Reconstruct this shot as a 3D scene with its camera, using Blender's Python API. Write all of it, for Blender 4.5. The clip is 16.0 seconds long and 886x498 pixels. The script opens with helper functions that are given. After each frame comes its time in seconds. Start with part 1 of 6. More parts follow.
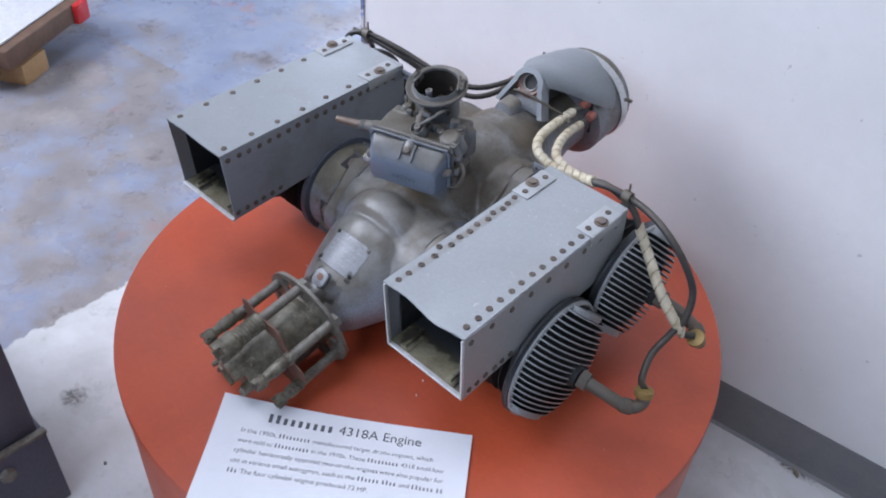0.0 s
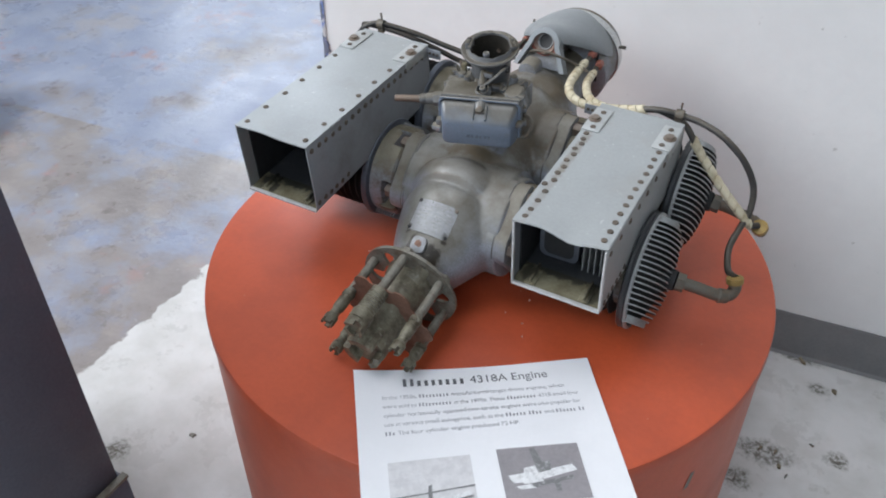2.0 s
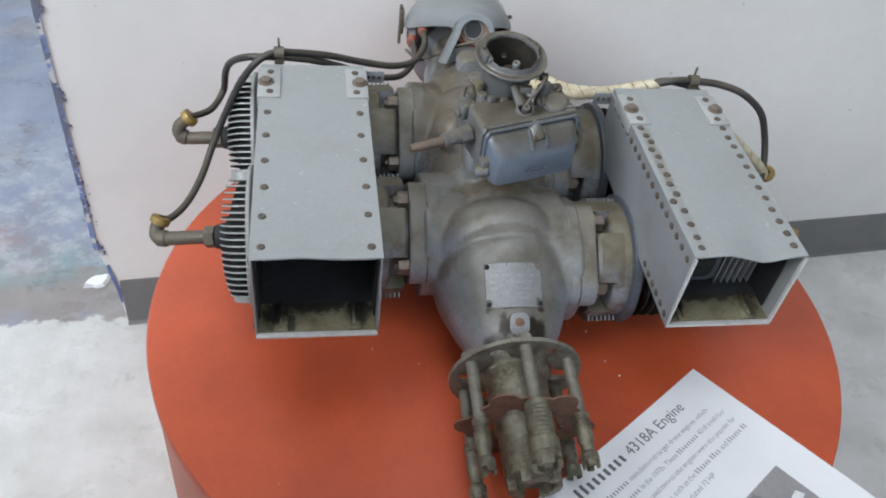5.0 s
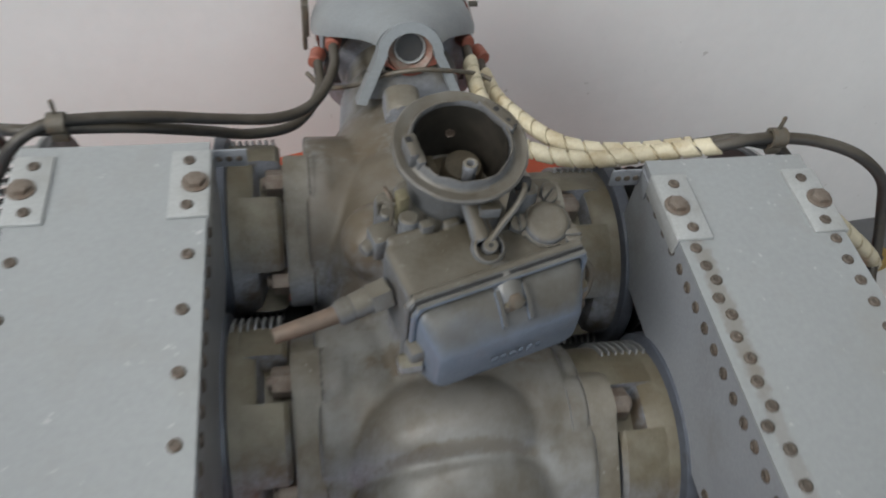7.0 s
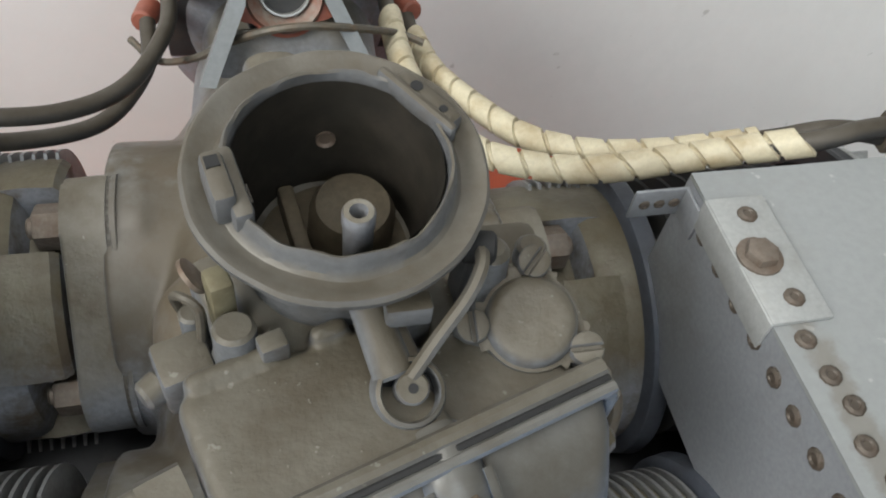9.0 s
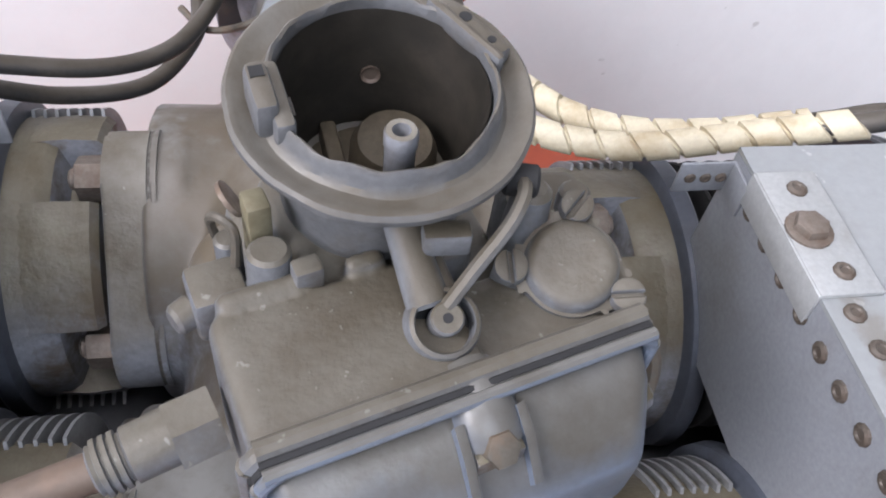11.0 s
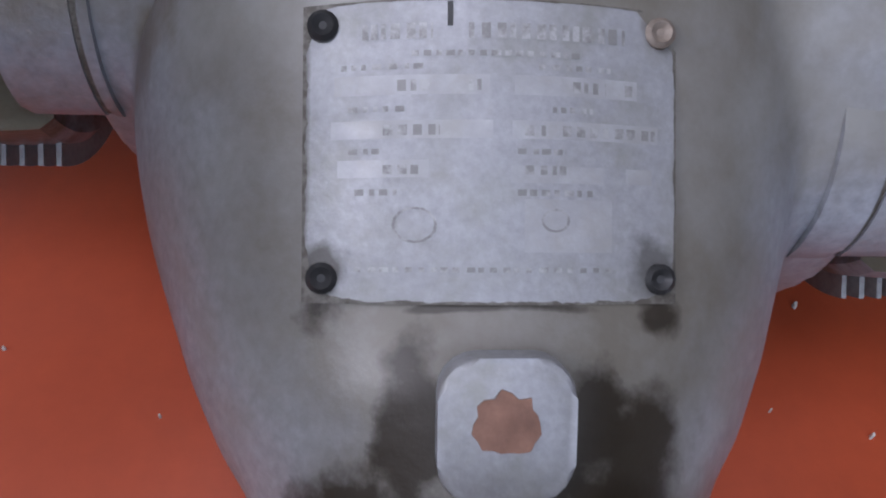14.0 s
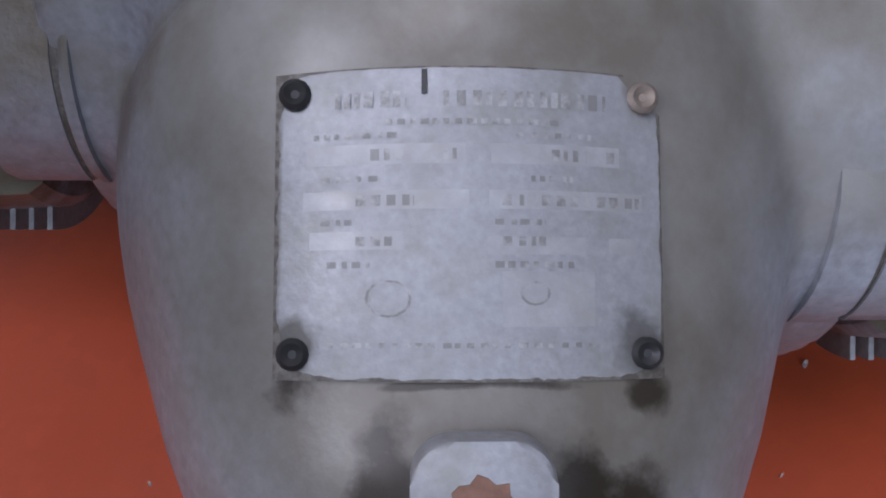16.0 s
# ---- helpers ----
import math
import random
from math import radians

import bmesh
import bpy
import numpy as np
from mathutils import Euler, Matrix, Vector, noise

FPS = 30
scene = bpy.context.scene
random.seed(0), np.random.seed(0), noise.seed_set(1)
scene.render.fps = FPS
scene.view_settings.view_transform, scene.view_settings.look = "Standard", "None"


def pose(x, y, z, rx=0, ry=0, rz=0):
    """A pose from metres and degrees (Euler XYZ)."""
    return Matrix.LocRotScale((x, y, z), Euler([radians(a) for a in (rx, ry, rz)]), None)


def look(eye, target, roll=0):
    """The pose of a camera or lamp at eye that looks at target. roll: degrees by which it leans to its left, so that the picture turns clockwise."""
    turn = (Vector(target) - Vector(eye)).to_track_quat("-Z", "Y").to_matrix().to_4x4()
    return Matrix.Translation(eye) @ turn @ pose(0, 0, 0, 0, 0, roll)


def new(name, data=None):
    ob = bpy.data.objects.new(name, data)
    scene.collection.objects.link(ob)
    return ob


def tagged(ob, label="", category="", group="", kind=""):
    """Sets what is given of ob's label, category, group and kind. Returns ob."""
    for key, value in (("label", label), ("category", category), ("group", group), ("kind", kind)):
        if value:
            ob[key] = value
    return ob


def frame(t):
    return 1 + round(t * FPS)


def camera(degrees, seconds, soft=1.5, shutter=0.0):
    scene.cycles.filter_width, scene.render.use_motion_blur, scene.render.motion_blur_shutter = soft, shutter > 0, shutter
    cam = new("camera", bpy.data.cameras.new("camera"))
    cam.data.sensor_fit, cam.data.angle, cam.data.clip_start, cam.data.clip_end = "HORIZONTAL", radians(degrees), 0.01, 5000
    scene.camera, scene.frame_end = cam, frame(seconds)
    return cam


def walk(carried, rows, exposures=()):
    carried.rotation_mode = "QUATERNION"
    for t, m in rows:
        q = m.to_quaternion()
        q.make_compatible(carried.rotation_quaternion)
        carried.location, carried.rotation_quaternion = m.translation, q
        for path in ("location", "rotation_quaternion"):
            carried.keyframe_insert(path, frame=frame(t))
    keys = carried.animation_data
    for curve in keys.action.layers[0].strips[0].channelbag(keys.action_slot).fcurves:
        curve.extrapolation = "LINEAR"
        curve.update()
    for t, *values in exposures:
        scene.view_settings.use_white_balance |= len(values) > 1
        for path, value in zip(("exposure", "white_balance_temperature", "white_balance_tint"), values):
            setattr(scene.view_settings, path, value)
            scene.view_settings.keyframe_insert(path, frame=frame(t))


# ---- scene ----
cam = camera(55.96, 16.0, 1.9, 0.5)
PATH = [
    (0, (0.5339, -0.5824, 1.1976), (0.1371, -0.1243, 0.6754), 3.96),
    (0.5, (0.5285, -0.6065, 1.1692), (0.1263, -0.1259, 0.6719), 2.12),
    (1, (0.4522, -0.7046, 1.1663), (0.0923, -0.1938, 0.6667), 2.44),
    (1.5, (0.4108, -0.7767, 1.1690), (0.0812, -0.2449, 0.6706), 0.82),
    (2, (0.3885, -0.8211, 1.1681), (0.0835, -0.2755, 0.6688), -0.22),
    (2.5, (0.3238, -0.8279, 1.1532), (0.0623, -0.2580, 0.6563), 0.21),
    (3, (0.1709, -0.7450, 1.1313), (-0.0242, -0.1616, 0.6198), -1.98),
    (3.5, (-0.0043, -0.7090, 1.1284), (-0.0836, -0.1112, 0.6027), 0.93),
    (6, (-0.2173, -0.5538, 1.0604), (-0.0950, -0.0393, 0.6019), 6.08),
    (6.5, (-0.1587, -0.4079, 1.0350), (-0.0417, 0.0876, 0.5546), 6.51),
    (7, (-0.0941, -0.2887, 0.9995), (0.0114, 0.1759, 0.4867), 5.68),
    (7.5, (-0.0601, -0.2162, 0.9455), (0.0615, 0.2427, 0.4311), 6.75),
    (8, (-0.0413, -0.1520, 0.8988), (0.1116, 0.2885, 0.3768), 9.67),
    (8.5, (-0.0358, -0.1221, 0.8722), (0.1102, 0.3215, 0.3508), 8.28),
    (9, (-0.0353, -0.1136, 0.8588), (0.1037, 0.3349, 0.3396), 7.01),
    (11.5, (-0.0380, -0.1384, 0.8368), (0.0722, 0.3421, 0.3398), 7.00),
    (12, (-0.0384, -0.1782, 0.8183), (0.0705, 0.3173, 0.3359), 6.90),
    (12.5, (-0.0390, -0.2239, 0.7570), (0.0621, 0.3212, 0.1803), 8.04),
    (13, (-0.0383, -0.2100, 0.7047), (0.0329, 0.2878, 0.0826), 7.31),
    (13.5, (-0.0332, -0.2053, 0.6646), (0.0083, 0.2692, 0.0218), 4.23),
    (14, (-0.0342, -0.1975, 0.6520), (0.0096, 0.2769, 0.0094), 4.28),
    (14.5, (-0.0301, -0.1876, 0.6442), (0.0082, 0.3033, 0.0137), 3.23),
    (15, (-0.0285, -0.1840, 0.6504), (0.0080, 0.3141, 0.0254), 3.35),
    (15.5, (-0.0295, -0.1900, 0.6525), (0.0038, 0.3203, 0.0374), 2.78),
    (16, (-0.0283, -0.1921, 0.6509), (-0.0004, 0.3183, 0.0356), 2.16),
]
EXPOSURES = [(0.0, 0.24, 5850, 17), (2.0, 0.22, 6450, 10), (3.5, 0.11, 6500, 9), (6.0, 0.03, 6450, 8), (7.0, -0.16, 6850, 9), (9.0, 0.17, 7050, 8), (11.5, 0.74, 6300, 20), (12.5, 0.64, 6050, 18), (13.0, 0.42, 6000, 21), (14.0, 0.25, 6100, 22), (16.0, 0.17, 6050, 22)]
walk(cam, [(t, look(eye, target, roll)) for t, eye, target, roll in PATH], EXPOSURES)

# ---- light ----
world = bpy.data.worlds.new("world")
scene.world = world
world.use_nodes = True
_n = world.node_tree.nodes
_sky = _n.new("ShaderNodeTexSky")
_sky.sky_type = "NISHITA"
_sky.sun_disc = False
_sky.sun_elevation = radians(48)
_sky.sun_rotation = radians(250)
world.node_tree.links.new(_sky.outputs[0], _n["Background"].inputs[0])
_n["Background"].inputs[1].default_value = 0.12


def area(name, eye, target, sx, sy, watts, colour):
    data = bpy.data.lights.new(name, "AREA")
    data.shape, data.size, data.size_y, data.energy, data.color = "RECTANGLE", sx, sy, watts, colour
    ob = new(name, data)
    ob.matrix_world = look(eye, target)
    return ob


# daylight through the high window to the west, the roof light, the tall window past the wall end, the south window and the north window
area("window_daylight", (-3.15, -1.7, 3.1), (0.0, 0.2, 0.7), 2.5, 1.9, 190, (0.90, 0.94, 1.0))
area("roof_daylight", (-0.5, -0.8, 4.12), (-0.5, -0.79, 0.5), 1.6, 1.6, 40, (0.96, 0.97, 1.0))
area("side_daylight", (-3.15, 3.3, 2.25), (-0.6, 0.9, 0.2), 1.5, 2.6, 38, (0.88, 0.93, 1.0))
area("south_daylight", (0.55, -3.05, 2.9), (0.0, 0.0, 0.6), 2.2, 1.3, 42, (0.76, 0.87, 1.0))
area("north_daylight", (-0.4, 4.25, 1.7), (-0.8, 1.2, 0.0), 1.6, 2.0, 78, (0.82, 0.93, 1.0))

# ---- materials ----


def material(name, base, rough=0.5, metal=0.0, stain=None, stain_scale=14.0, stain_at=(0.5, 0.72), stain_much=0.7,
             grain=0.08, grain_scale=220.0, bump=0.12, bump_scale=None, spots=None, vary=0.0, coat=0.0, blots=(), dust=None):
    """Base colour with fine grain, broad stains, small spots, uneven gloss and relief, all in metres of the object."""
    m = bpy.data.materials.new(name)
    m.use_nodes = True
    t = m.node_tree
    n, link = t.nodes, t.links.new
    bsdf = n["Principled BSDF"]
    co = n.new("ShaderNodeTexCoord")

    def noise_tex(scale, detail=5.0, rough_=0.6):
        x = n.new("ShaderNodeTexNoise")
        x.inputs["Scale"].default_value = scale
        x.inputs["Detail"].default_value = detail
        x.inputs["Roughness"].default_value = rough_
        link(co.outputs["Object"], x.inputs["Vector"])
        return x

    def mix(fac, a, b, kind="MIX"):
        x = n.new("ShaderNodeMix")
        x.data_type, x.blend_type = "RGBA", kind
        for s, v in ((x.inputs[0], fac), (x.inputs[6], a), (x.inputs[7], b)):
            if hasattr(v, "is_linked"):
                link(v, s)
            else:
                s.default_value = v
        return x.outputs[2]

    def ramp(v, lo, hi, a=0.0, b=1.0):
        x = n.new("ShaderNodeMapRange")
        x.inputs[1].default_value, x.inputs[2].default_value, x.inputs[3].default_value, x.inputs[4].default_value = lo, hi, a, b
        link(v, x.inputs[0])
        return x.outputs[0]

    g = noise_tex(grain_scale)
    lo = tuple(c * (1 - 2.2 * grain) for c in base) + (1,)
    hi = tuple(min(1, c * (1 + 2.2 * grain)) for c in base) + (1,)
    colour = mix(ramp(g.outputs[0], 0.25, 0.75), lo, hi)
    broad = noise_tex(stain_scale, 6.0)
    colour = mix(ramp(broad.outputs[0], 0.3, 0.7, 0.0, 0.35), colour, tuple(c * 0.78 for c in base) + (1,))
    if stain:
        s2 = noise_tex(stain_scale * 1.7, 7.0, 0.68)
        colour = mix(ramp(s2.outputs[0], stain_at[0], stain_at[1], 0.0, stain_much), colour, (*stain, 1))
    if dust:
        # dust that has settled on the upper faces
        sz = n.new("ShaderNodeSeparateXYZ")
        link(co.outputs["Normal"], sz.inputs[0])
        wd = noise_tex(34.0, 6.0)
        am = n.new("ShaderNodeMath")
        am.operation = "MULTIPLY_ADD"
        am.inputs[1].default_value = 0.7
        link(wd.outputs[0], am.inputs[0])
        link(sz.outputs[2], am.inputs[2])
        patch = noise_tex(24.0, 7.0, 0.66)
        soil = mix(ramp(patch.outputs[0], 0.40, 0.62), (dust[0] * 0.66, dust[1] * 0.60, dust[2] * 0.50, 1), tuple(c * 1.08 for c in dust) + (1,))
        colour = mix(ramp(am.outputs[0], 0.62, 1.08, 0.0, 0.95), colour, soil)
    if spots:
        v = noise_tex(spots[0], 2.0)
        colour = mix(ramp(v.outputs[0], spots[2], spots[2] + 0.04, 0.0, 0.8), colour, (*spots[1], 1))
    if vary:
        info = n.new("ShaderNodeObjectInfo")
        colour = mix(ramp(info.outputs["Random"], 0, 1, 0, vary), colour, tuple(c * 0.45 for c in base) + (1,))
    for at, radii, tone, much in blots:
        # a stain or darkened patch with a ragged edge
        w = noise_tex(130.0, 5.0)
        mp = n.new("ShaderNodeMapping")
        mp.vector_type = "TEXTURE"
        mp.inputs["Location"].default_value, mp.inputs["Scale"].default_value = at, radii
        link(co.outputs["Object"], mp.inputs["Vector"])
        ln = n.new("ShaderNodeVectorMath")
        ln.operation = "LENGTH"
        link(mp.outputs[0], ln.inputs[0])
        ad = n.new("ShaderNodeMath")
        ad.operation = "MULTIPLY_ADD"
        ad.inputs[1].default_value = 1.7
        link(w.outputs[0], ad.inputs[0])
        link(ln.outputs["Value"], ad.inputs[2])
        colour = mix(ramp(ad.outputs[0], 1.55, 2.05, much, 0.0), colour, (*tone, 1))
    link(colour, bsdf.inputs["Base Color"])
    link(ramp(broad.outputs[0], 0.3, 0.7, rough - 0.09, min(1, rough + 0.12)), bsdf.inputs["Roughness"])
    bsdf.inputs["Metallic"].default_value = metal
    bsdf.inputs["Coat Weight"].default_value = coat
    if bump:
        b = n.new("ShaderNodeBump")
        b.inputs["Strength"].default_value = bump
        b.inputs["Distance"].default_value = 0.002
        r = noise_tex(bump_scale or grain_scale * 0.6)
        link(r.outputs[0], b.inputs["Height"])
        link(b.outputs[0], bsdf.inputs["Normal"])
    return m


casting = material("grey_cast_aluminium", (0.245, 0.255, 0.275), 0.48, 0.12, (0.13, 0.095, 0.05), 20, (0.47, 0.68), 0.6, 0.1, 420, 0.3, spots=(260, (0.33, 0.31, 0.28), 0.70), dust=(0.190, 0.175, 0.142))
GREASE = (0.020, 0.014, 0.007)
EARTH_BROWN = (0.095, 0.068, 0.036)
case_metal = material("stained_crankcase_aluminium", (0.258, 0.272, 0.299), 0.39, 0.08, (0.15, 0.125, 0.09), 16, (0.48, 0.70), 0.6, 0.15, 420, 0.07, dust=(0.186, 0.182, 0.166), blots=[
    # brown dirt, except the faint 0.22 patch: it dims the front dome by colour
    ((0.01, 0.096, 0.010), (0.060, 0.011, 0.030), EARTH_BROWN, 0.7), ((-0.045, 0.215, 0.01), (0.055, 0.06, 0.05), EARTH_BROWN, 0.5), ((0.045, 0.180, 0.01), (0.05, 0.05, 0.05), EARTH_BROWN, 0.5), ((0.0, 0.066, 0.02), (0.075, 0.026, 0.05), EARTH_BROWN, 0.22), ((0.0, 0.0345, 0.010), (0.052, 0.0035, 0.030), EARTH_BROWN, 0.45), ((0.0, 0.150, 0.0), (0.09, 0.028, 0.06), EARTH_BROWN, 0.6), ((0.03, 0.265, 0.02), (0.035, 0.03, 0.035), EARTH_BROWN, 0.6), ((-0.055, 0.168, 0.045), (0.03, 0.03, 0.03), EARTH_BROWN, 0.55), ((-0.04, 0.27, 0.02), (0.035, 0.03, 0.035), EARTH_BROWN, 0.6),
    ((-0.006, -0.0352, -0.0185), (0.020, 0.0007, 0.0012), GREASE, 0.8),
    ((-0.0115, -0.051, -0.026), (0.0055, 0.0134, 0.0146), GREASE, 0.95), ((-0.021, -0.060, -0.037), (0.0146, 0.0073, 0.0110), GREASE, 0.95), ((0.0150, -0.0500, -0.0255), (0.0060, 0.0075, 0.0100), GREASE, 0.95), ((-0.0130, -0.0510, -0.0265), (0.0045, 0.0070, 0.0100), GREASE, 0.95),
    ((0.0215, -0.053, -0.032), (0.0079, 0.0110, 0.0134), GREASE, 0.95), ((0.014, -0.061, -0.035), (0.0110, 0.0073, 0.0110), GREASE, 0.95), ((-0.003, -0.068, -0.040), (0.0244, 0.0073, 0.0122), GREASE, 0.95),
    ((-0.0255, -0.034, -0.019), (0.0043, 0.0043, 0.0073), GREASE, 0.95), ((0.0255, -0.034, -0.019), (0.0037, 0.0037, 0.0073), GREASE, 0.95), ((0.055, 0.020, -0.035), (0.012, 0.010, 0.018), (0.11, 0.08, 0.05), 0.5), ((-0.055, 0.025, -0.030), (0.014, 0.012, 0.02), (0.10, 0.07, 0.04), 0.6)])
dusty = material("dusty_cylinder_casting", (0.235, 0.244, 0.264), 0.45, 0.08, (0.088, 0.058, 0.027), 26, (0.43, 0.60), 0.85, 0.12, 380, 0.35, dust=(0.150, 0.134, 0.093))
sheet = material("grey_sheet_aluminium", (0.355, 0.370, 0.368), 0.4, 0.35, (0.3, 0.29, 0.26), 9, (0.52, 0.75), 0.5, 0.03, 300, 0.03, spots=(150, (0.50, 0.50, 0.49), 0.70))
riveted_sheet = material("grey_sheet_with_rivet_grime", (0.355, 0.370, 0.368), 0.4, 0.35, (0.3, 0.29, 0.26), 9, (0.52, 0.75), 0.5, 0.03, 300, 0.03, spots=(150, (0.50, 0.50, 0.49), 0.70), blots=[((0.1425, 0.075, 0.08), (0.0055, 0.055, 0.03), (0.20, 0.17, 0.125), 0.5), ((0.1425, -0.01, 0.08), (0.0045, 0.06, 0.03), (0.23, 0.20, 0.16), 0.35)])
# darker copy of the duct sheet: shade of the inner sides coloured in, plus stains
shaded_sheet = material("shaded_grey_sheet", (0.30, 0.315, 0.335), 0.42, 0.25, (0.17, 0.16, 0.14), 12, (0.48, 0.74), 0.6, 0.06, 500, 0.08)
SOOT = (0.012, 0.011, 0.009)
dark_lining = material("near_black_lining", (0.014, 0.014, 0.015), 0.7, 0.0, (0.03, 0.028, 0.024), 30, (0.5, 0.75), 0.5)
raw_sheet = material("primer_sheet", (0.215, 0.195, 0.125), 0.6, 0.1, (0.1, 0.075, 0.035), 30, (0.42, 0.68), 0.8, 0.1, blots=[
    ((-0.186, -0.037, 0.0), (0.045, 0.010, 0.02), SOOT, 0.9), ((-0.148, -0.046, 0.0), (0.012, 0.016, 0.02), SOOT, 0.9), ((-0.222, -0.046, 0.0), (0.012, 0.017, 0.02), SOOT, 0.9), ((-0.207, -0.058, 0.0), (0.004, 0.012, 0.02), SOOT, 0.8),
    ((0.186, -0.036, 0.0), (0.05, 0.009, 0.02), SOOT, 0.85), ((0.146, -0.050, 0.0), (0.010, 0.014, 0.02), SOOT, 0.7), ((0.224, -0.050, 0.0), (0.010, 0.016, 0.02), SOOT, 0.7)])
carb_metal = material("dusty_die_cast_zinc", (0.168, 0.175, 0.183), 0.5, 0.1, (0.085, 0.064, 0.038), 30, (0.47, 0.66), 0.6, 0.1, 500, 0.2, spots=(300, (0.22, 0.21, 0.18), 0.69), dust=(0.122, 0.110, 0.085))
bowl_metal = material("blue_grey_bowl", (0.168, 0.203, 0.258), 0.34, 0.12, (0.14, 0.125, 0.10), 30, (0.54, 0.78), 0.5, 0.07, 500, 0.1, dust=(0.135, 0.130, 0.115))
fin_metal = material("grey_fin_metal", (0.30, 0.306, 0.306), 0.5, 0.25, (0.1, 0.09, 0.08), 30, (0.5, 0.75), 0.6, 0.1, 400, 0.15)
pale_fin = material("pale_cast_fin", (0.33, 0.338, 0.33), 0.5, 0.15, (0.2, 0.19, 0.16), 30, (0.5, 0.75), 0.6, 0.1, 400, 0.15)
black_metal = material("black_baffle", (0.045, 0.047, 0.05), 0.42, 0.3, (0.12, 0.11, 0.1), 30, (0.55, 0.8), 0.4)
band_metal = material("dark_blue_grey_band", (0.085, 0.095, 0.115), 0.42, 0.2, (0.05, 0.045, 0.04), 40, (0.5, 0.75), 0.5)
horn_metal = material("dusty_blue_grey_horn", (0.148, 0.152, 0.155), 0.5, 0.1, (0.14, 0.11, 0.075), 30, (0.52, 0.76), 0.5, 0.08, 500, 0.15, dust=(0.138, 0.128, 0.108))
# brown dirt, coloured darker to carry the shade down inside the horn
deep_brown = material("shaded_brown_throat_dirt", (0.095, 0.076, 0.048), 0.65, 0.0, (0.045, 0.034, 0.02), 60, (0.42, 0.62), 0.7, 0.1, 500, 0.2)
# near-black for holes and gaps; on the heads it is shade put into colour
head_core = material("plain_near_black", (0.02, 0.02, 0.02), 0.8)
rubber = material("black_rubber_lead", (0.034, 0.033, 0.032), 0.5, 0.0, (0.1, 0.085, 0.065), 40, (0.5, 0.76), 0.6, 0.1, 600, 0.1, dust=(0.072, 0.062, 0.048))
sleeve_mat = material("cream_spiral_sleeve", (0.57, 0.51, 0.365), 0.55, 0.0, (0.34, 0.25, 0.13), 34, (0.47, 0.7), 0.7, 0.06, 500, 0.1)
brass = material("yellow_brass_collar", (0.30, 0.20, 0.06), 0.5, 0.3, (0.16, 0.1, 0.04), 60, (0.5, 0.75), 0.6)
steel = material("dull_steel", (0.115, 0.102, 0.08), 0.55, 0.2, (0.17, 0.1, 0.055), 50, (0.48, 0.72), 0.7, 0.1, 500, 0.2)
bolt_mat = material("brown_bolt_steel", (0.24, 0.2, 0.165), 0.55, 0.5, (0.13, 0.075, 0.04), 60, (0.45, 0.7), 0.7, 0.1, 600, 0.2, vary=0.35)
rivet_mat = material("brown_rivet", (0.145, 0.122, 0.10), 0.55, 0.4, (0.11, 0.07, 0.045), 90, (0.4, 0.7), 0.7, 0.1, 700, 0.2, vary=0.5)
rust = material("rusted_plate", (0.2, 0.105, 0.07), 0.7, 0.2, (0.1, 0.045, 0.028), 40, (0.42, 0.7), 0.7, 0.12, 300, 0.3)
rod_steel = material("dusty_rod_steel", (0.235, 0.222, 0.185), 0.5, 0.25, (0.10, 0.072, 0.042), 46, (0.44, 0.66), 0.8, 0.12, 500, 0.25, vary=0.4)
hub_steel = material("greasy_hub_steel", (0.200, 0.182, 0.128), 0.46, 0.2, (0.055, 0.038, 0.022), 50, (0.43, 0.63), 0.85, 0.14, 300, 0.35, spots=(150, (0.27, 0.25, 0.2), 0.66), vary=0.3)
copper = material("tarnished_copper", (0.150, 0.112, 0.085), 0.5, 0.3, (0.2, 0.13, 0.09), 60, (0.48, 0.75), 0.6)
chrome = material("chrome_band", (0.62, 0.62, 0.61), 0.2, 1.0, (0.3, 0.28, 0.25), 40, (0.6, 0.85), 0.5)
hood_paint = material("smooth_greenish_grey_hood", (0.235, 0.250, 0.255), 0.42, 0.1, (0.185, 0.185, 0.165), 12, (0.5, 0.75), 0.5, 0.05, 420, 0.08)
cup_mat = material("stained_eye_cup", (0.235, 0.195, 0.160), 0.5, 0.1, (0.20, 0.075, 0.045), 55, (0.42, 0.60), 0.8, 0.1, 400, 0.2)
strap_ring = material("pale_worn_ring", (0.30, 0.30, 0.29), 0.4, 0.3, (0.28, 0.25, 0.2), 60, (0.5, 0.75), 0.5)
red_cap = material("faded_red_terminal", (0.27, 0.085, 0.055), 0.5, 0.0, (0.15, 0.06, 0.04), 80, (0.5, 0.75), 0.6)
mag_dark = material("dark_magneto_interior", (0.034, 0.034, 0.034), 0.5, 0.0, (0.07, 0.055, 0.04), 40, (0.5, 0.75), 0.6)
plate_mat = material("worn_aluminium_nameplate", (0.282, 0.285, 0.293), 0.48, 0.25, (0.21, 0.21, 0.19), 70, (0.46, 0.66), 0.7, 0.08, 700, 0.1, blots=[((-0.0247, -0.0292, -0.0206), (0.0042, 0.0042, 0.006), (0.05, 0.045, 0.035), 0.8), ((0.0240, -0.0285, -0.0200), (0.0052, 0.0045, 0.006), (0.05, 0.045, 0.035), 0.7), ((0.0250, 0.0021, -0.0021), (0.0030, 0.0030, 0.005), (0.09, 0.07, 0.05), 0.6), ((-0.0275, -0.010, -0.010), (0.0012, 0.02, 0.02), (0.07, 0.065, 0.05), 0.6)])
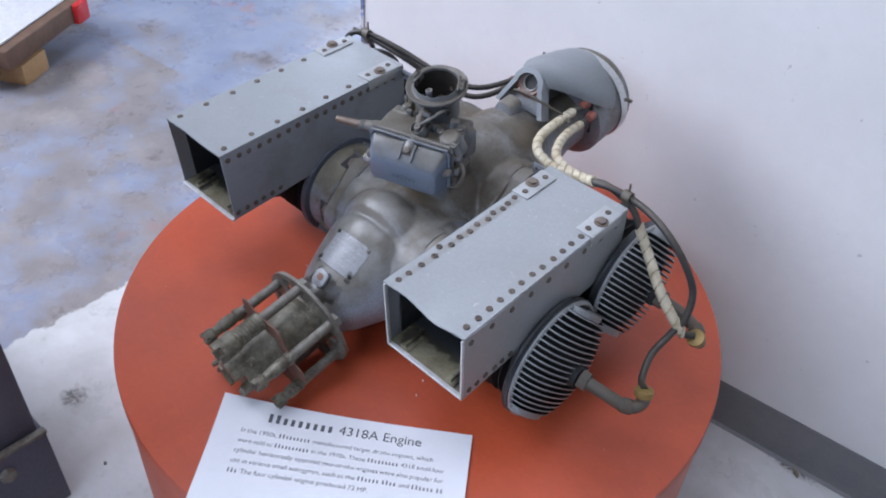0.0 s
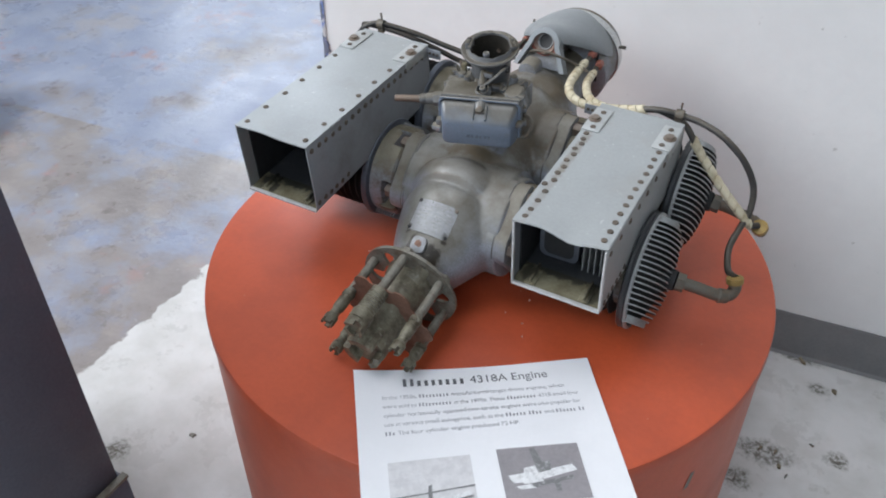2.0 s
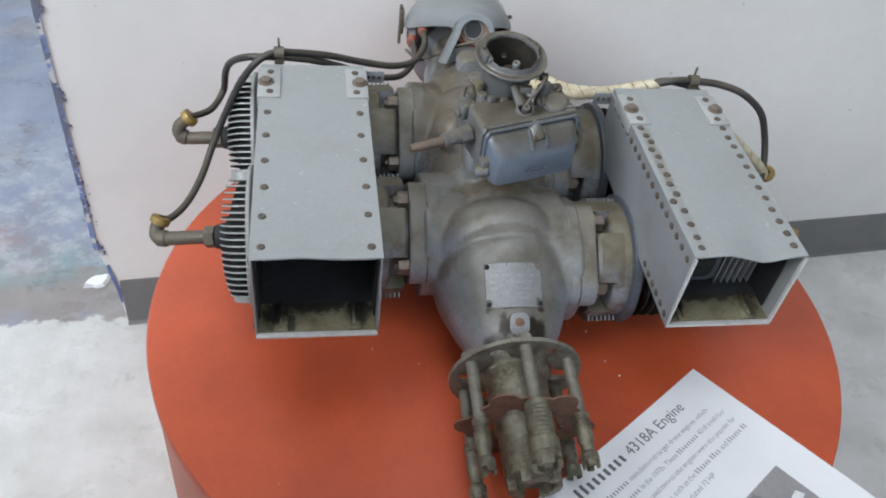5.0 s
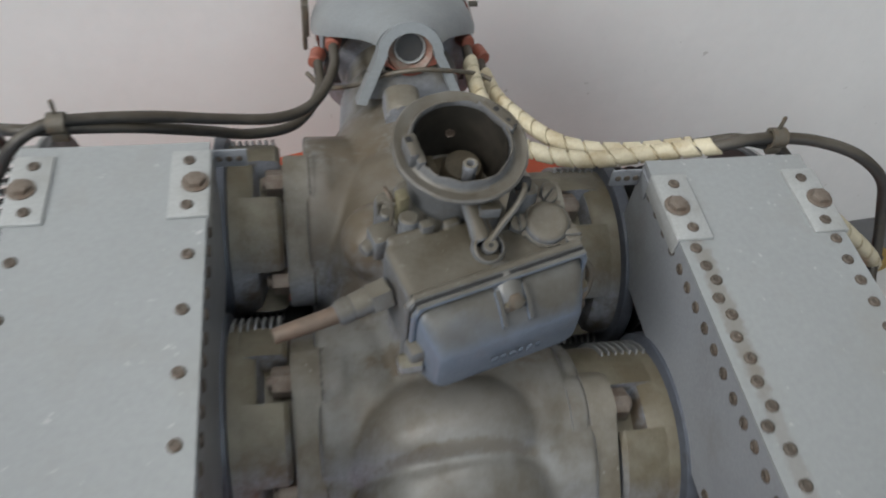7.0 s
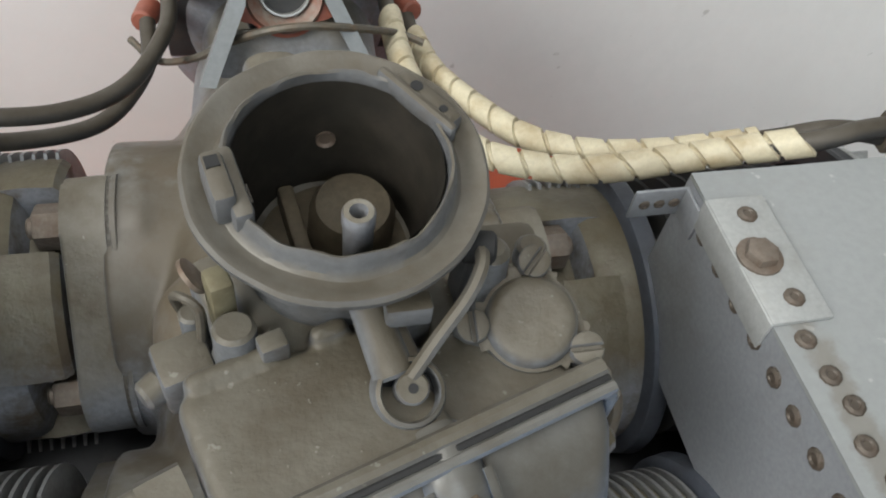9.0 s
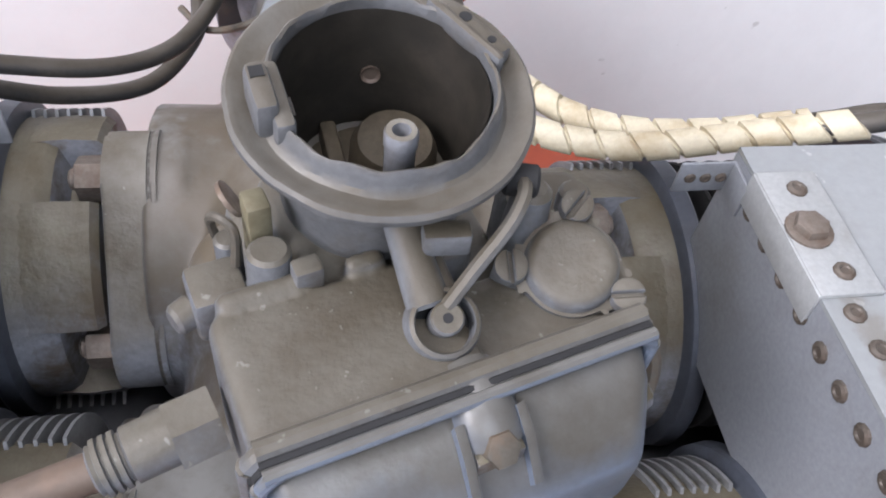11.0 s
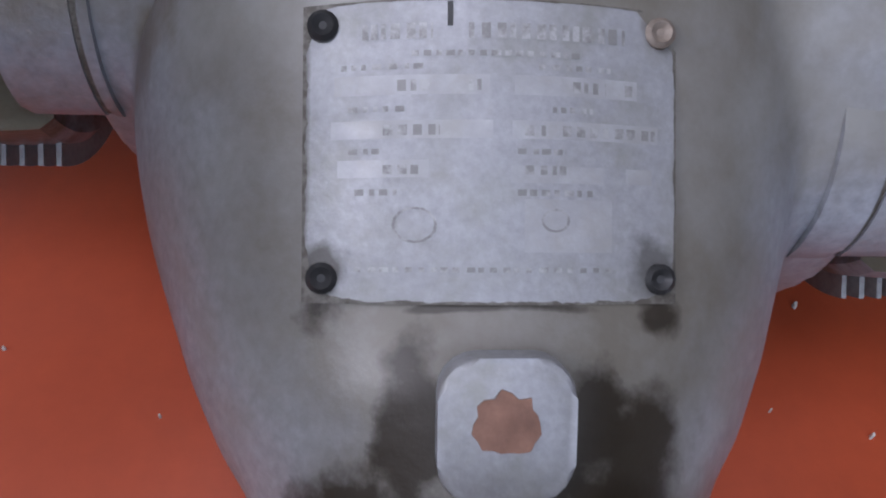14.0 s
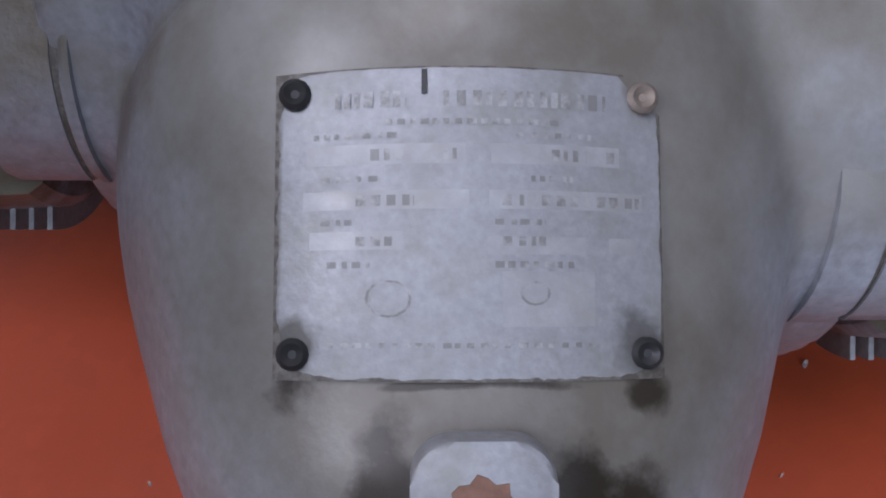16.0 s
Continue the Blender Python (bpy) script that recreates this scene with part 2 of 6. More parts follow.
oily_dirt = material("oily_dirt", (0.075, 0.066, 0.052), 0.6, 0.0, (0.16, 0.15, 0.13), 260, (0.45, 0.6), 0.7)
plate_ink = material("worn_grey_lettering", (0.19, 0.186, 0.178), 0.5, 0.1, (0.34, 0.34, 0.335), 160, (0.45, 0.6), 0.85)
plate_pale = material("bright_blank_field", (0.312, 0.313, 0.317), 0.5, 0.25, (0.27, 0.265, 0.25), 90, (0.45, 0.62), 0.7)
black_screw = material("black_screw", (0.035, 0.035, 0.035), 0.5, 0.5)
paint_red = material("terracotta_paint", (0.50, 0.082, 0.028), 0.45, 0.0, (0.33, 0.055, 0.021), 4.0, (0.43, 0.66), 0.6, 0.03, 160, 0.05, spots=(60, (0.5, 0.2, 0.12), 0.76), coat=0.05)
wall_paint = material("off_white_wall_paint", (0.775, 0.77, 0.75), 0.6, 0.0, (0.6, 0.59, 0.56), 2.2, (0.45, 0.75), 0.45, 0.012, 60, 0.12, 25, spots=(55, (0.5, 0.49, 0.46), 0.725))
edge_blue = material("chipped_edge_paint", (0.60, 0.60, 0.60), 0.5, 0.0, (0.10, 0.18, 0.46), 26, (0.45, 0.50), 0.85)
bare_plaster = material("bare_grey_plaster", (0.16, 0.17, 0.215), 0.8, 0.0, (0.085, 0.12, 0.30), 30, (0.47, 0.60), 0.7, 0.1, 300, 0.2)
old_blue = material("old_blue_paint", (0.10, 0.15, 0.36), 0.5, 0.0, (0.4, 0.4, 0.42), 60, (0.55, 0.62), 0.8)
vinyl = material("grey_vinyl", (0.15, 0.15, 0.15), 0.5, 0.0, (0.2, 0.195, 0.185), 8, (0.45, 0.75), 0.6, 0.05, 200, 0.06)
paper = material("white_card", (0.82, 0.82, 0.83), 0.6, 0.0, None, 6, grain=0.006, bump=0.02)
ink = material("dark_grey_ink", (0.15, 0.15, 0.16), 0.6, bump=0.0)
ink_soft = material("grey_body_ink", (0.34, 0.34, 0.36), 0.6, bump=0.0)
photo_dark = material("photo_print_grey", (0.3, 0.28, 0.29), 0.4, 0.0, (0.2, 0.19, 0.2), 25, (0.45, 0.7), 0.5, 0.06, 200, 0.0)
photo_pale = material("photo_print_pale", (0.66, 0.65, 0.65), 0.4, 0.0, (0.5, 0.49, 0.5), 50, (0.45, 0.65), 0.6, 0.05, 200, 0.0)
photo_white = material("photo_print_white", (0.75, 0.75, 0.75), 0.4, 0.0, (0.4, 0.4, 0.4), 120, (0.5, 0.65), 0.7, 0.05, 200, 0.0)
photo_mid = material("photo_print_mid", (0.2, 0.2, 0.2), 0.4, 0.0, (0.5, 0.5, 0.5), 140, (0.5, 0.65), 0.7, 0.05, 200, 0.0)
post_paint = material("dark_grey_steel_paint", (0.092, 0.103, 0.138), 0.5, 0.1, (0.09, 0.09, 0.1), 12, (0.5, 0.8), 0.4)
wood = material("pale_pine", (0.5, 0.3, 0.13), 0.6, 0.0, (0.34, 0.18, 0.07), 18, (0.45, 0.7), 0.5, 0.08, 120)
dark_wood = material("brown_timber", (0.16, 0.09, 0.055), 0.6, 0.0, (0.07, 0.045, 0.03), 14, (0.45, 0.7), 0.6, 0.1, 120)
red_plastic = material("red_plastic", (0.6, 0.03, 0.03), 0.25)
hall_paint = material("grey_hall_paint", (0.26, 0.26, 0.257), 0.7, 0.0, (0.12, 0.12, 0.115), 2.0, (0.45, 0.75), 0.5, 0.02, 60, 0.1, 25)
ceiling_paint = material("ceiling_paint", (0.2, 0.2, 0.197), 0.8, grain=0.01)


def floor_material():
    """Worn concrete floor: a white painted bay round the stand, and a blue-grey coat rubbed through to brown beyond it."""
    m = bpy.data.materials.new("painted_concrete_floor")
    m.use_nodes = True
    t = m.node_tree
    n, link = t.nodes, t.links.new
    bsdf = n["Principled BSDF"]
    co = n.new("ShaderNodeTexCoord")

    def noise_tex(scale, detail=6.0, r=0.6):
        x = n.new("ShaderNodeTexNoise")
        x.inputs["Scale"].default_value, x.inputs["Detail"].default_value, x.inputs["Roughness"].default_value = scale, detail, r
        link(co.outputs["Object"], x.inputs["Vector"])
        return x.outputs[0]

    def ramp(v, lo, hi, a=0.0, b=1.0):
        x = n.new("ShaderNodeMapRange")
        x.inputs[1].default_value, x.inputs[2].default_value, x.inputs[3].default_value, x.inputs[4].default_value = lo, hi, a, b
        link(v, x.inputs[0])
        return x.outputs[0]

    def mix(fac, a, b):
        x = n.new("ShaderNodeMix")
        x.data_type = "RGBA"
        for s, v in ((x.inputs[0], fac), (x.inputs[6], a), (x.inputs[7], b)):
            if hasattr(v, "is_linked"):
                link(v, s)
            else:
                s.default_value = v
        return x.outputs[2]

    def calc(op, a, b):
        x = n.new("ShaderNodeMath")
        x.operation = op
        for s, v in zip(x.inputs, (a, b)):
            if hasattr(v, "is_linked"):
                link(v, s)
            else:
                s.default_value = v
        return x.outputs[0]

    sep = n.new("ShaderNodeSeparateXYZ")
    link(co.outputs["Object"], sep.inputs[0])
    # blue-grey coat with brown bare patches and pale scuffs
    def band(lo, hi, much):
        """The share of the coat that is rubbed through."""
        base = mix(ramp(noise_tex(7), 0.35, 0.65), (0.225, 0.255, 0.345, 1), (0.30, 0.325, 0.40, 1))
        bare = mix(ramp(noise_tex(9), 0.35, 0.7), (0.215, 0.19, 0.175, 1), (0.31, 0.275, 0.255, 1))
        return mix(ramp(noise_tex(3.2, 7, 0.66), lo, hi, 0, much), base, bare)

    line = calc("SUBTRACT", calc("MULTIPLY", sep.outputs[1], 0.9954), calc("MULTIPLY", sep.outputs[0], 0.0960))
    coat = mix(ramp(line, 0.606, 0.611), band(0.40, 0.54, 0.92), band(0.50, 0.64, 0.8))
    coat = mix(ramp(noise_tex(5.1, 7, 0.7), 0.62, 0.68, 0, 0.6), coat, (0.34, 0.17, 0.14, 1))
    coat = mix(ramp(noise_tex(30, 5), 0.66, 0.72, 0, 0.5), coat, (0.5, 0.5, 0.5, 1))
    # a teal tint and pale specks over the coat just past the wall end
    wavy = calc("ADD", line, calc("MULTIPLY", calc("SUBTRACT", noise_tex(6, 6), 0.5), 0.12))
    close = ramp(calc("ADD", sep.outputs[0], calc("MULTIPLY", calc("SUBTRACT", noise_tex(5, 6), 0.5), 0.4)), -0.98, -0.80)
    # tan and dark brown worn places in the old coat
    coat = mix(ramp(noise_tex(4.4, 8, 0.7), 0.545, 0.62, 0, 0.45), coat, (0.37, 0.325, 0.29, 1))
    coat = mix(ramp(noise_tex(2.7, 8, 0.72), 0.60, 0.66, 0, 0.5), coat, (0.36, 0.22, 0.20, 1))
    flakes = noise_tex(24, 9, 0.78)
    coat = mix(ramp(flakes, 0.625, 0.655, 0, 0.55), coat, (0.12, 0.115, 0.125, 1))
    coat = mix(ramp(flakes, 0.30, 0.345, 0.5, 0.0), coat, (0.47, 0.475, 0.50, 1))
    coat = mix(ramp(noise_tex(6.3, 8, 0.72), 0.60, 0.66, 0, 0.7), coat, (0.125, 0.105, 0.10, 1))
    teal = calc("MULTIPLY", calc("MULTIPLY", ramp(wavy, 0.56, 0.60), ramp(wavy, 0.65, 0.70, 1.0, 0.0)), calc("MULTIPLY", close, ramp(noise_tex(17, 6), 0.38, 0.6, 0.0, 0.6)))
    coat = mix(teal, coat, (0.20, 0.33, 0.35, 1))
    rubbed = calc("MULTIPLY", calc("MULTIPLY", ramp(wavy, 0.59, 0.64), ramp(wavy, 0.95, 1.15, 1.0, 0.0)), calc("MULTIPLY", close, ramp(noise_tex(19, 7, 0.72), 0.46, 0.64, 0.0, 0.62)))
    coat = mix(rubbed, coat, (0.52, 0.525, 0.55, 1))
    # white bay with grey dirt
    white = mix(ramp(noise_tex(10, 6), 0.4, 0.7), (0.60, 0.595, 0.58, 1), (0.48, 0.475, 0.45, 1))
    white = mix(ramp(noise_tex(16, 7, 0.7), 0.62, 0.74, 0, 0.6), white, (0.3, 0.29, 0.26, 1))
    white = mix(ramp(noise_tex(7, 3, 0.5), 0.72, 0.76, 0, 0.6), white, (0.2, 0.19, 0.15, 1))
    # crumbs of dirt swept into the corner by the wall
    for cx, cy, rx, ry in ((0.428, 0.232, 0.060, 0.036), (0.398, 0.158, 0.035, 0.030), (0.435, 0.488, 0.055, 0.012), (0.487, 0.427, 0.025, 0.018), (0.541, 0.275, 0.028, 0.022), (-0.551, -0.302, 0.030, 0.030)):
        mp = n.new("ShaderNodeMapping")
        mp.vector_type = "TEXTURE"
        mp.inputs["Location"].default_value, mp.inputs["Scale"].default_value = (cx, cy, 0.0), (rx, ry, 1.0)
        link(co.outputs["Object"], mp.inputs["Vector"])
        ln = n.new("ShaderNodeVectorMath")
        ln.operation = "LENGTH"
        link(mp.outputs[0], ln.inputs[0])
        zone = ramp(calc("ADD", ln.outputs["Value"], calc("MULTIPLY", noise_tex(45, 6, 0.7), 1.6)), 1.25, 1.75, 1.0, 0.0)
        white = mix(calc("MULTIPLY", zone, ramp(noise_tex(120, 6, 0.75), 0.42, 0.56, 0.15, 0.9)), white, (0.095, 0.085, 0.06, 1))
    wob = calc("MULTIPLY", calc("SUBTRACT", noise_tex(22, 5), 0.5), 0.07)
    wob2 = calc("MULTIPLY", calc("SUBTRACT", noise_tex(9, 6), 0.5), 0.22)
    inx = ramp(calc("ADD", sep.outputs[0], wob), -0.748, -0.742)
    iny = ramp(calc("ADD", sep.outputs[1], wob2), 0.405, 0.415, 1.0, 0.0)
    past = ramp(sep.outputs[0], -0.50, -0.49)
    bay = calc("MULTIPLY", calc("MULTIPLY", calc("MULTIPLY", inx, ramp(sep.outputs[1], 0.95, 0.96, 1.0, 0.0)), calc("MAXIMUM", iny, past)), calc("MULTIPLY", ramp(sep.outputs[0], 1.90, 1.91, 1.0, 0.0), ramp(sep.outputs[1], -1.31, -1.30)))
    link(mix(bay, coat, white), bsdf.inputs["Base Color"])
    link(ramp(noise_tex(6, 8, 0.7), 0.3, 0.7, 0.14, 0.52), bsdf.inputs["Roughness"])
    b = n.new("ShaderNodeBump")
    b.inputs["Strength"].default_value, b.inputs["Distance"].default_value = 0.25, 0.004
    link(noise_tex(40, 6), b.inputs["Height"])
    link(b.outputs[0], bsdf.inputs["Normal"])
    return m


floor_mat = floor_material()

# ---- mesh helpers ----


def finish(bm, angle=0.6):
    bmesh.ops.recalc_face_normals(bm, faces=bm.faces)
    for f in bm.faces:
        f.smooth = True
    for e in bm.edges:
        e.smooth = len(e.link_faces) == 2 and e.calc_face_angle(0.0) < angle


def mesh_of(name, bm, mat, angle=0.6):
    finish(bm, angle)
    me = bpy.data.meshes.new(name)
    bm.to_mesh(me)
    bm.free()
    me.materials.append(mat)
    return me


def part(name, bm, mat, parent, label="", angle=0.6):
    ob = new(name, bm if isinstance(bm, bpy.types.Mesh) else mesh_of(name, bm, mat, angle))
    ob.parent = parent
    return tagged(ob, label) if label else ob


def box(bm, a, b, bevel=0.0, m=None, segments=2):
    lo, hi = [min(p) for p in zip(a, b)], [max(p) for p in zip(a, b)]
    mid, size = [(p + q) / 2 for p, q in zip(lo, hi)], [q - p for p, q in zip(lo, hi)]
    made = bmesh.ops.create_cube(bm, size=1.0, matrix=(m or Matrix()) @ Matrix.LocRotScale(mid, None, size))
    if bevel:
        edges = list({e for v in made["verts"] for e in v.link_edges})
        bmesh.ops.bevel(bm, geom=edges, offset=bevel, segments=segments, affect="EDGES", profile=0.5)
    return bm


def lathe(bm, profile, m, seg=32, closed=True, squash=(1.0, 1.0)):
    """Profile of (radius, height) turned round the local z axis of m."""
    rings = []
    for r, h in profile:
        rings.append([bm.verts.new(m @ Vector((r * squash[0] * math.cos(2 * math.pi * k / seg), r * squash[1] * math.sin(2 * math.pi * k / seg), h))) for k in range(seg)])
    for a, b in zip(rings, rings[1:]):
        for k in range(seg):
            bm.faces.new((a[k], a[(k + 1) % seg], b[(k + 1) % seg], b[k]))
    if closed:
        bm.faces.new(rings[0][::-1])
        bm.faces.new(rings[-1])
    return bm


def loop_lathe(bm, profile, m, seg=32):
    """A ring: the profile closes on itself."""
    rings = []
    for r, h in profile:
        rings.append([bm.verts.new(m @ Vector((r * math.cos(2 * math.pi * k / seg), r * math.sin(2 * math.pi * k / seg), h))) for k in range(seg)])
    for a, b in zip(rings, rings[1:] + rings[:1]):
        for k in range(seg):
            bm.faces.new((a[k], a[(k + 1) % seg], b[(k + 1) % seg], b[k]))
    return bm


def along(p, q):
    """A pose at p whose z axis points to q."""
    d = Vector(q) - Vector(p)
    return Matrix.Translation(p) @ d.to_track_quat("Z", "Y").to_matrix().to_4x4()


def rod(bm, p, q, r, r2=None, seg=16, chamfer=0.0):
    h = (Vector(q) - Vector(p)).length
    r2 = r if r2 is None else r2
    prof = [(r, 0), (r2, h)] if not chamfer else [(r - chamfer, 0), (r, chamfer), (r2, h - chamfer), (r2 - chamfer, h)]
    return lathe(bm, prof, along(p, q), seg)


def curve_points(pts, per=10):
    """A smooth line through the points."""
    p = [Vector(x) for x in pts]
    p = [2 * p[0] - p[1], *p, 2 * p[-1] - p[-2]]
    out = []
    for i in range(1, len(p) - 2):
        for k in range(per):
            t = k / per
            a, b, c, d = p[i - 1], p[i], p[i + 1], p[i + 2]
            out.append(0.5 * ((2 * b) + (c - a) * t + (2 * a - 5 * b + 4 * c - d) * t * t + (3 * b - a - 3 * c + d) * t ** 3))
    out.append(p[-2])
    return out


def frames_along(pts):
    tang = [(pts[min(i + 1, len(pts) - 1)] - pts[max(i - 1, 0)]).normalized() for i in range(len(pts))]
    side = tang[0].orthogonal().normalized()
    out = []
    for p, t in zip(pts, tang):
        side = (side - t * side.dot(t)).normalized()
        out.append((p, t, side, t.cross(side)))
    return out


def tube(bm, pts, r, seg=12, per=10, smooth=True):
    line = curve_points(pts, per) if smooth else [Vector(p) for p in pts]
    rings = []
    for i, (p, t, a, b) in enumerate(frames_along(line)):
        rr = r(i / (len(line) - 1)) if callable(r) else r
        rings.append([bm.verts.new(p + rr * (math.cos(2 * math.pi * k / seg) * a + math.sin(2 * math.pi * k / seg) * b)) for k in range(seg)])
    for x, y in zip(rings, rings[1:]):
        for k in range(seg):
            bm.faces.new((x[k], x[(k + 1) % seg], y[(k + 1) % seg], y[k]))
    bm.faces.new(rings[0][::-1])
    bm.faces.new(rings[-1])
    return bm


def spiral_wrap(bm, pts, r, step=0.0138, gap=0.0013, slant=0.0035, seg=14):
    """Turns of a spiral sleeve: slanted rings with thin gaps."""
    line = curve_points(pts, 24)
    fr = frames_along(line)
    dist = [0.0]
    for p, q in zip(line, line[1:]):
        dist.append(dist[-1] + (q - p).length)

    def at(s):
        s = min(max(s, 0), dist[-1])
        i = max(k for k in range(len(dist)) if dist[k] <= s)
        i = min(i, len(line) - 2)
        u = (s - dist[i]) / max(dist[i + 1] - dist[i], 1e-9)
        p, t, a, b = fr[i]
        q, t2, a2, b2 = fr[i + 1]
        return p.lerp(q, u), a.lerp(a2, u), b.lerp(b2, u)

    rings = []
    s = slant
    while s < dist[-1] - slant:
        e = min(s + step - gap, dist[-1] - slant)
        for w, dr in ((0.0, 0.0016), (0.04, 0.0), (0.96, 0.0), (1.0, 0.0016)):
            ring = []
            for k in range(seg):
                c = 2 * math.pi * k / seg
                p, a, b = at(s + (e - s) * w + slant * math.cos(c))
                ring.append(bm.verts.new(p + (r - dr) * (math.cos(c) * a + math.sin(c) * b)))
            rings.append(ring)
        s += step
    for x, y in zip(rings, rings[1:]):
        for k in range(seg):
            bm.faces.new((x[k], x[(k + 1) % seg], y[(k + 1) % seg], y[k]))
    return bm


def prism(bm, outline, m, h, bevel=0.0):
    """An outline of (x, y) in the plane of m, raised by h along its z."""
    lo = [bm.verts.new(m @ Vector((x, y, 0))) for x, y in outline]
    hi = [bm.verts.new(m @ Vector((x, y, h))) for x, y in outline]
    faces = [bm.faces.new(lo[::-1]), bm.faces.new(hi)]
    k = len(lo)
    for i in range(k):
        faces.append(bm.faces.new((lo[i], lo[(i + 1) % k], hi[(i + 1) % k], hi[i])))
    if bevel:
        bmesh.ops.bevel(bm, geom=list(faces[1].edges), offset=bevel, segments=2, affect="EDGES", profile=0.5)
    return bm


def rounded(w, h, r, n=5, cx=0.0, cy=0.0):
    pts = []
    for sx, sy, a0 in ((1, 1, 0), (-1, 1, 90), (-1, -1, 180), (1, -1, 270)):
        for k in range(n + 1):
            a = radians(a0 + 90 * k / n)
            pts.append((cx + sx * (w / 2 - r) + r * math.cos(a), cy + sy * (h / 2 - r) + r * math.sin(a)))
    return pts


def hexagon(r):
    return [(r * math.cos(radians(60 * k)), r * math.sin(radians(60 * k))) for k in range(6)]


def empty(name, m, label, category, group=""):
    ob = new(name)
    ob.matrix_world = m
    ob.empty_display_size = 0.05
    return tagged(ob, label, category, group)


B = bmesh.new
TOP = 0.433

# ---- structure ----
WALL = Matrix.Rotation(radians(5.506), 4, "Z")  # local x along the wall, local y out of its face (into the room: -y)
WALL_Y = 0.4575


def structure(name, bm, mat, label="", m=None, category=""):
    ob = new(name, mesh_of(name, bm, mat))
    if m:
        ob.matrix_world = m
    return tagged(ob, label, category, "", "structure")


bm = B()
bmesh.ops.create_grid(bm, x_segments=8, y_segments=8, size=5.0)
structure("floor", bm, floor_mat, "worn painted concrete floor, white near the wall and blue-grey beyond", None, "floor")

EDGE = -0.521
bm = B()
prism(bm, [(EDGE + 0.004, 0.165), (EDGE + 0.013, 0.128), (EDGE + 0.016, 0.105), (EDGE + 0.021, 0.075), (EDGE + 0.023, 0.040), (EDGE + 0.028, 0.0), (4.2, 0.0), (4.2, 4.2), (EDGE + 0.004, 4.2)], Matrix.Translation((0, WALL_Y + 0.15, 0)) @ Matrix.Rotation(radians(90), 4, "X"), 0.15)
wall_north = structure("wall_north", bm, wall_paint, "scuffed off-white painted partition wall with a broken lower corner", WALL, "wall")
trim = structure("trim", box(B(), (EDGE, WALL_Y - 0.003, 0.163), (EDGE + 0.0065, WALL_Y + 0.153, 4.2)), edge_blue, "chipped blue and white paint on the wall end", WALL, "trim")


def bare_strip(z0, z1, x0, wide, gap, step, seed, thick=0.0010):
    """Ragged bare patches along the wall's corner where the paint has come off."""
    bm = B()
    last = None
    for k in range(int((z1 - z0) / step) + 1):
        z = z0 + step * k
        q = noise.noise(Vector((z * 21, seed, 0))) + 0.55 * noise.noise(Vector((z * 90, seed + 5, 0))) + 0.35 * noise.noise(Vector((z * 260, seed + 9, 0)))
        w = wide * (q - gap)
        if w < 0.0006:
            last = None
            continue
        x = x0 + 0.0012 * noise.noise(Vector((z * 70, seed + 2, 0)))
        y = WALL_Y - 0.0032
        row = [bm.verts.new((x, y + thick, z)), bm.verts.new((x, y, z)), bm.verts.new((x + w, y, z)), bm.verts.new((x + w, y + 2.6 * thick, z))]
        if last:
            for i in range(3):
                bm.faces.new((last[i], last[i + 1], row[i + 1], row[i]))
        last = row
    return bm


def wall_patch(name, bm, mat, label):
    ob = part(name, bm, mat, trim, label)
    return ob


wall_patch("bare_patch", bare_strip(0.30, 1.4, EDGE - 0.0004, 0.0185, -0.28, 0.0022, 3.0), bare_plaster, "ragged bare grey patches in the corner paint")
wall_patch("chip", bare_strip(0.17, 0.30, EDGE + 0.006, 0.011, 0.0, 0.0018, 11.0), bare_plaster, "small bare chips")
wall_patch("chip", bare_strip(0.15, 0.30, EDGE + 0.013, 0.009, 0.05, 0.0018, 23.0), bare_plaster, "small bare chips")
wall_patch("bare_patch", bare_strip(0.14, 0.30, EDGE - 0.0002, 0.008, 0.0, 0.0018, 41.0), bare_plaster, "ragged bare grey patches in the corner paint")
bm = B()
corner = [(0.0125, 0.132), (0.0155, 0.106), (0.0205, 0.076), (0.0222, 0.048), (0.0255, 0.046), (0.0255, 0.076), (0.0215, 0.106), (0.0165, 0.134)]
prism(bm, [(EDGE + x, z) for x, z in corner], Matrix.Translation((0, WALL_Y + 0.0005, 0)) @ Matrix.Rotation(radians(90), 4, "X"), 0.0025)
wall_patch("blue_chip", bm, old_blue, "strip of old blue paint at the broken corner")
bm = B()
prof = [(0, 0), (-0.012, 0), (-0.006, 0.004), (-0.0035, 0.012), (-0.0035, 0.093), (-0.002, 0.096), (0, 0.096)]
ends = []
for x in (-0.4935, 4.2):
    ends.append([bm.verts.new((x, WALL_Y - 0.0005 + y, z + 0.001)) for y, z in prof])
for i in range(len(prof)):
    j = (i + 1) % len(prof)
    bm.faces.new((ends[0][i], ends[0][j], ends[1][j], ends[1][i]))
bm.faces.new(ends[0])
bm.faces.new(ends[1][::-1])
structure("baseboard", bm, vinyl, "grey vinyl cove baseboard along the wall", WALL, "baseboard")

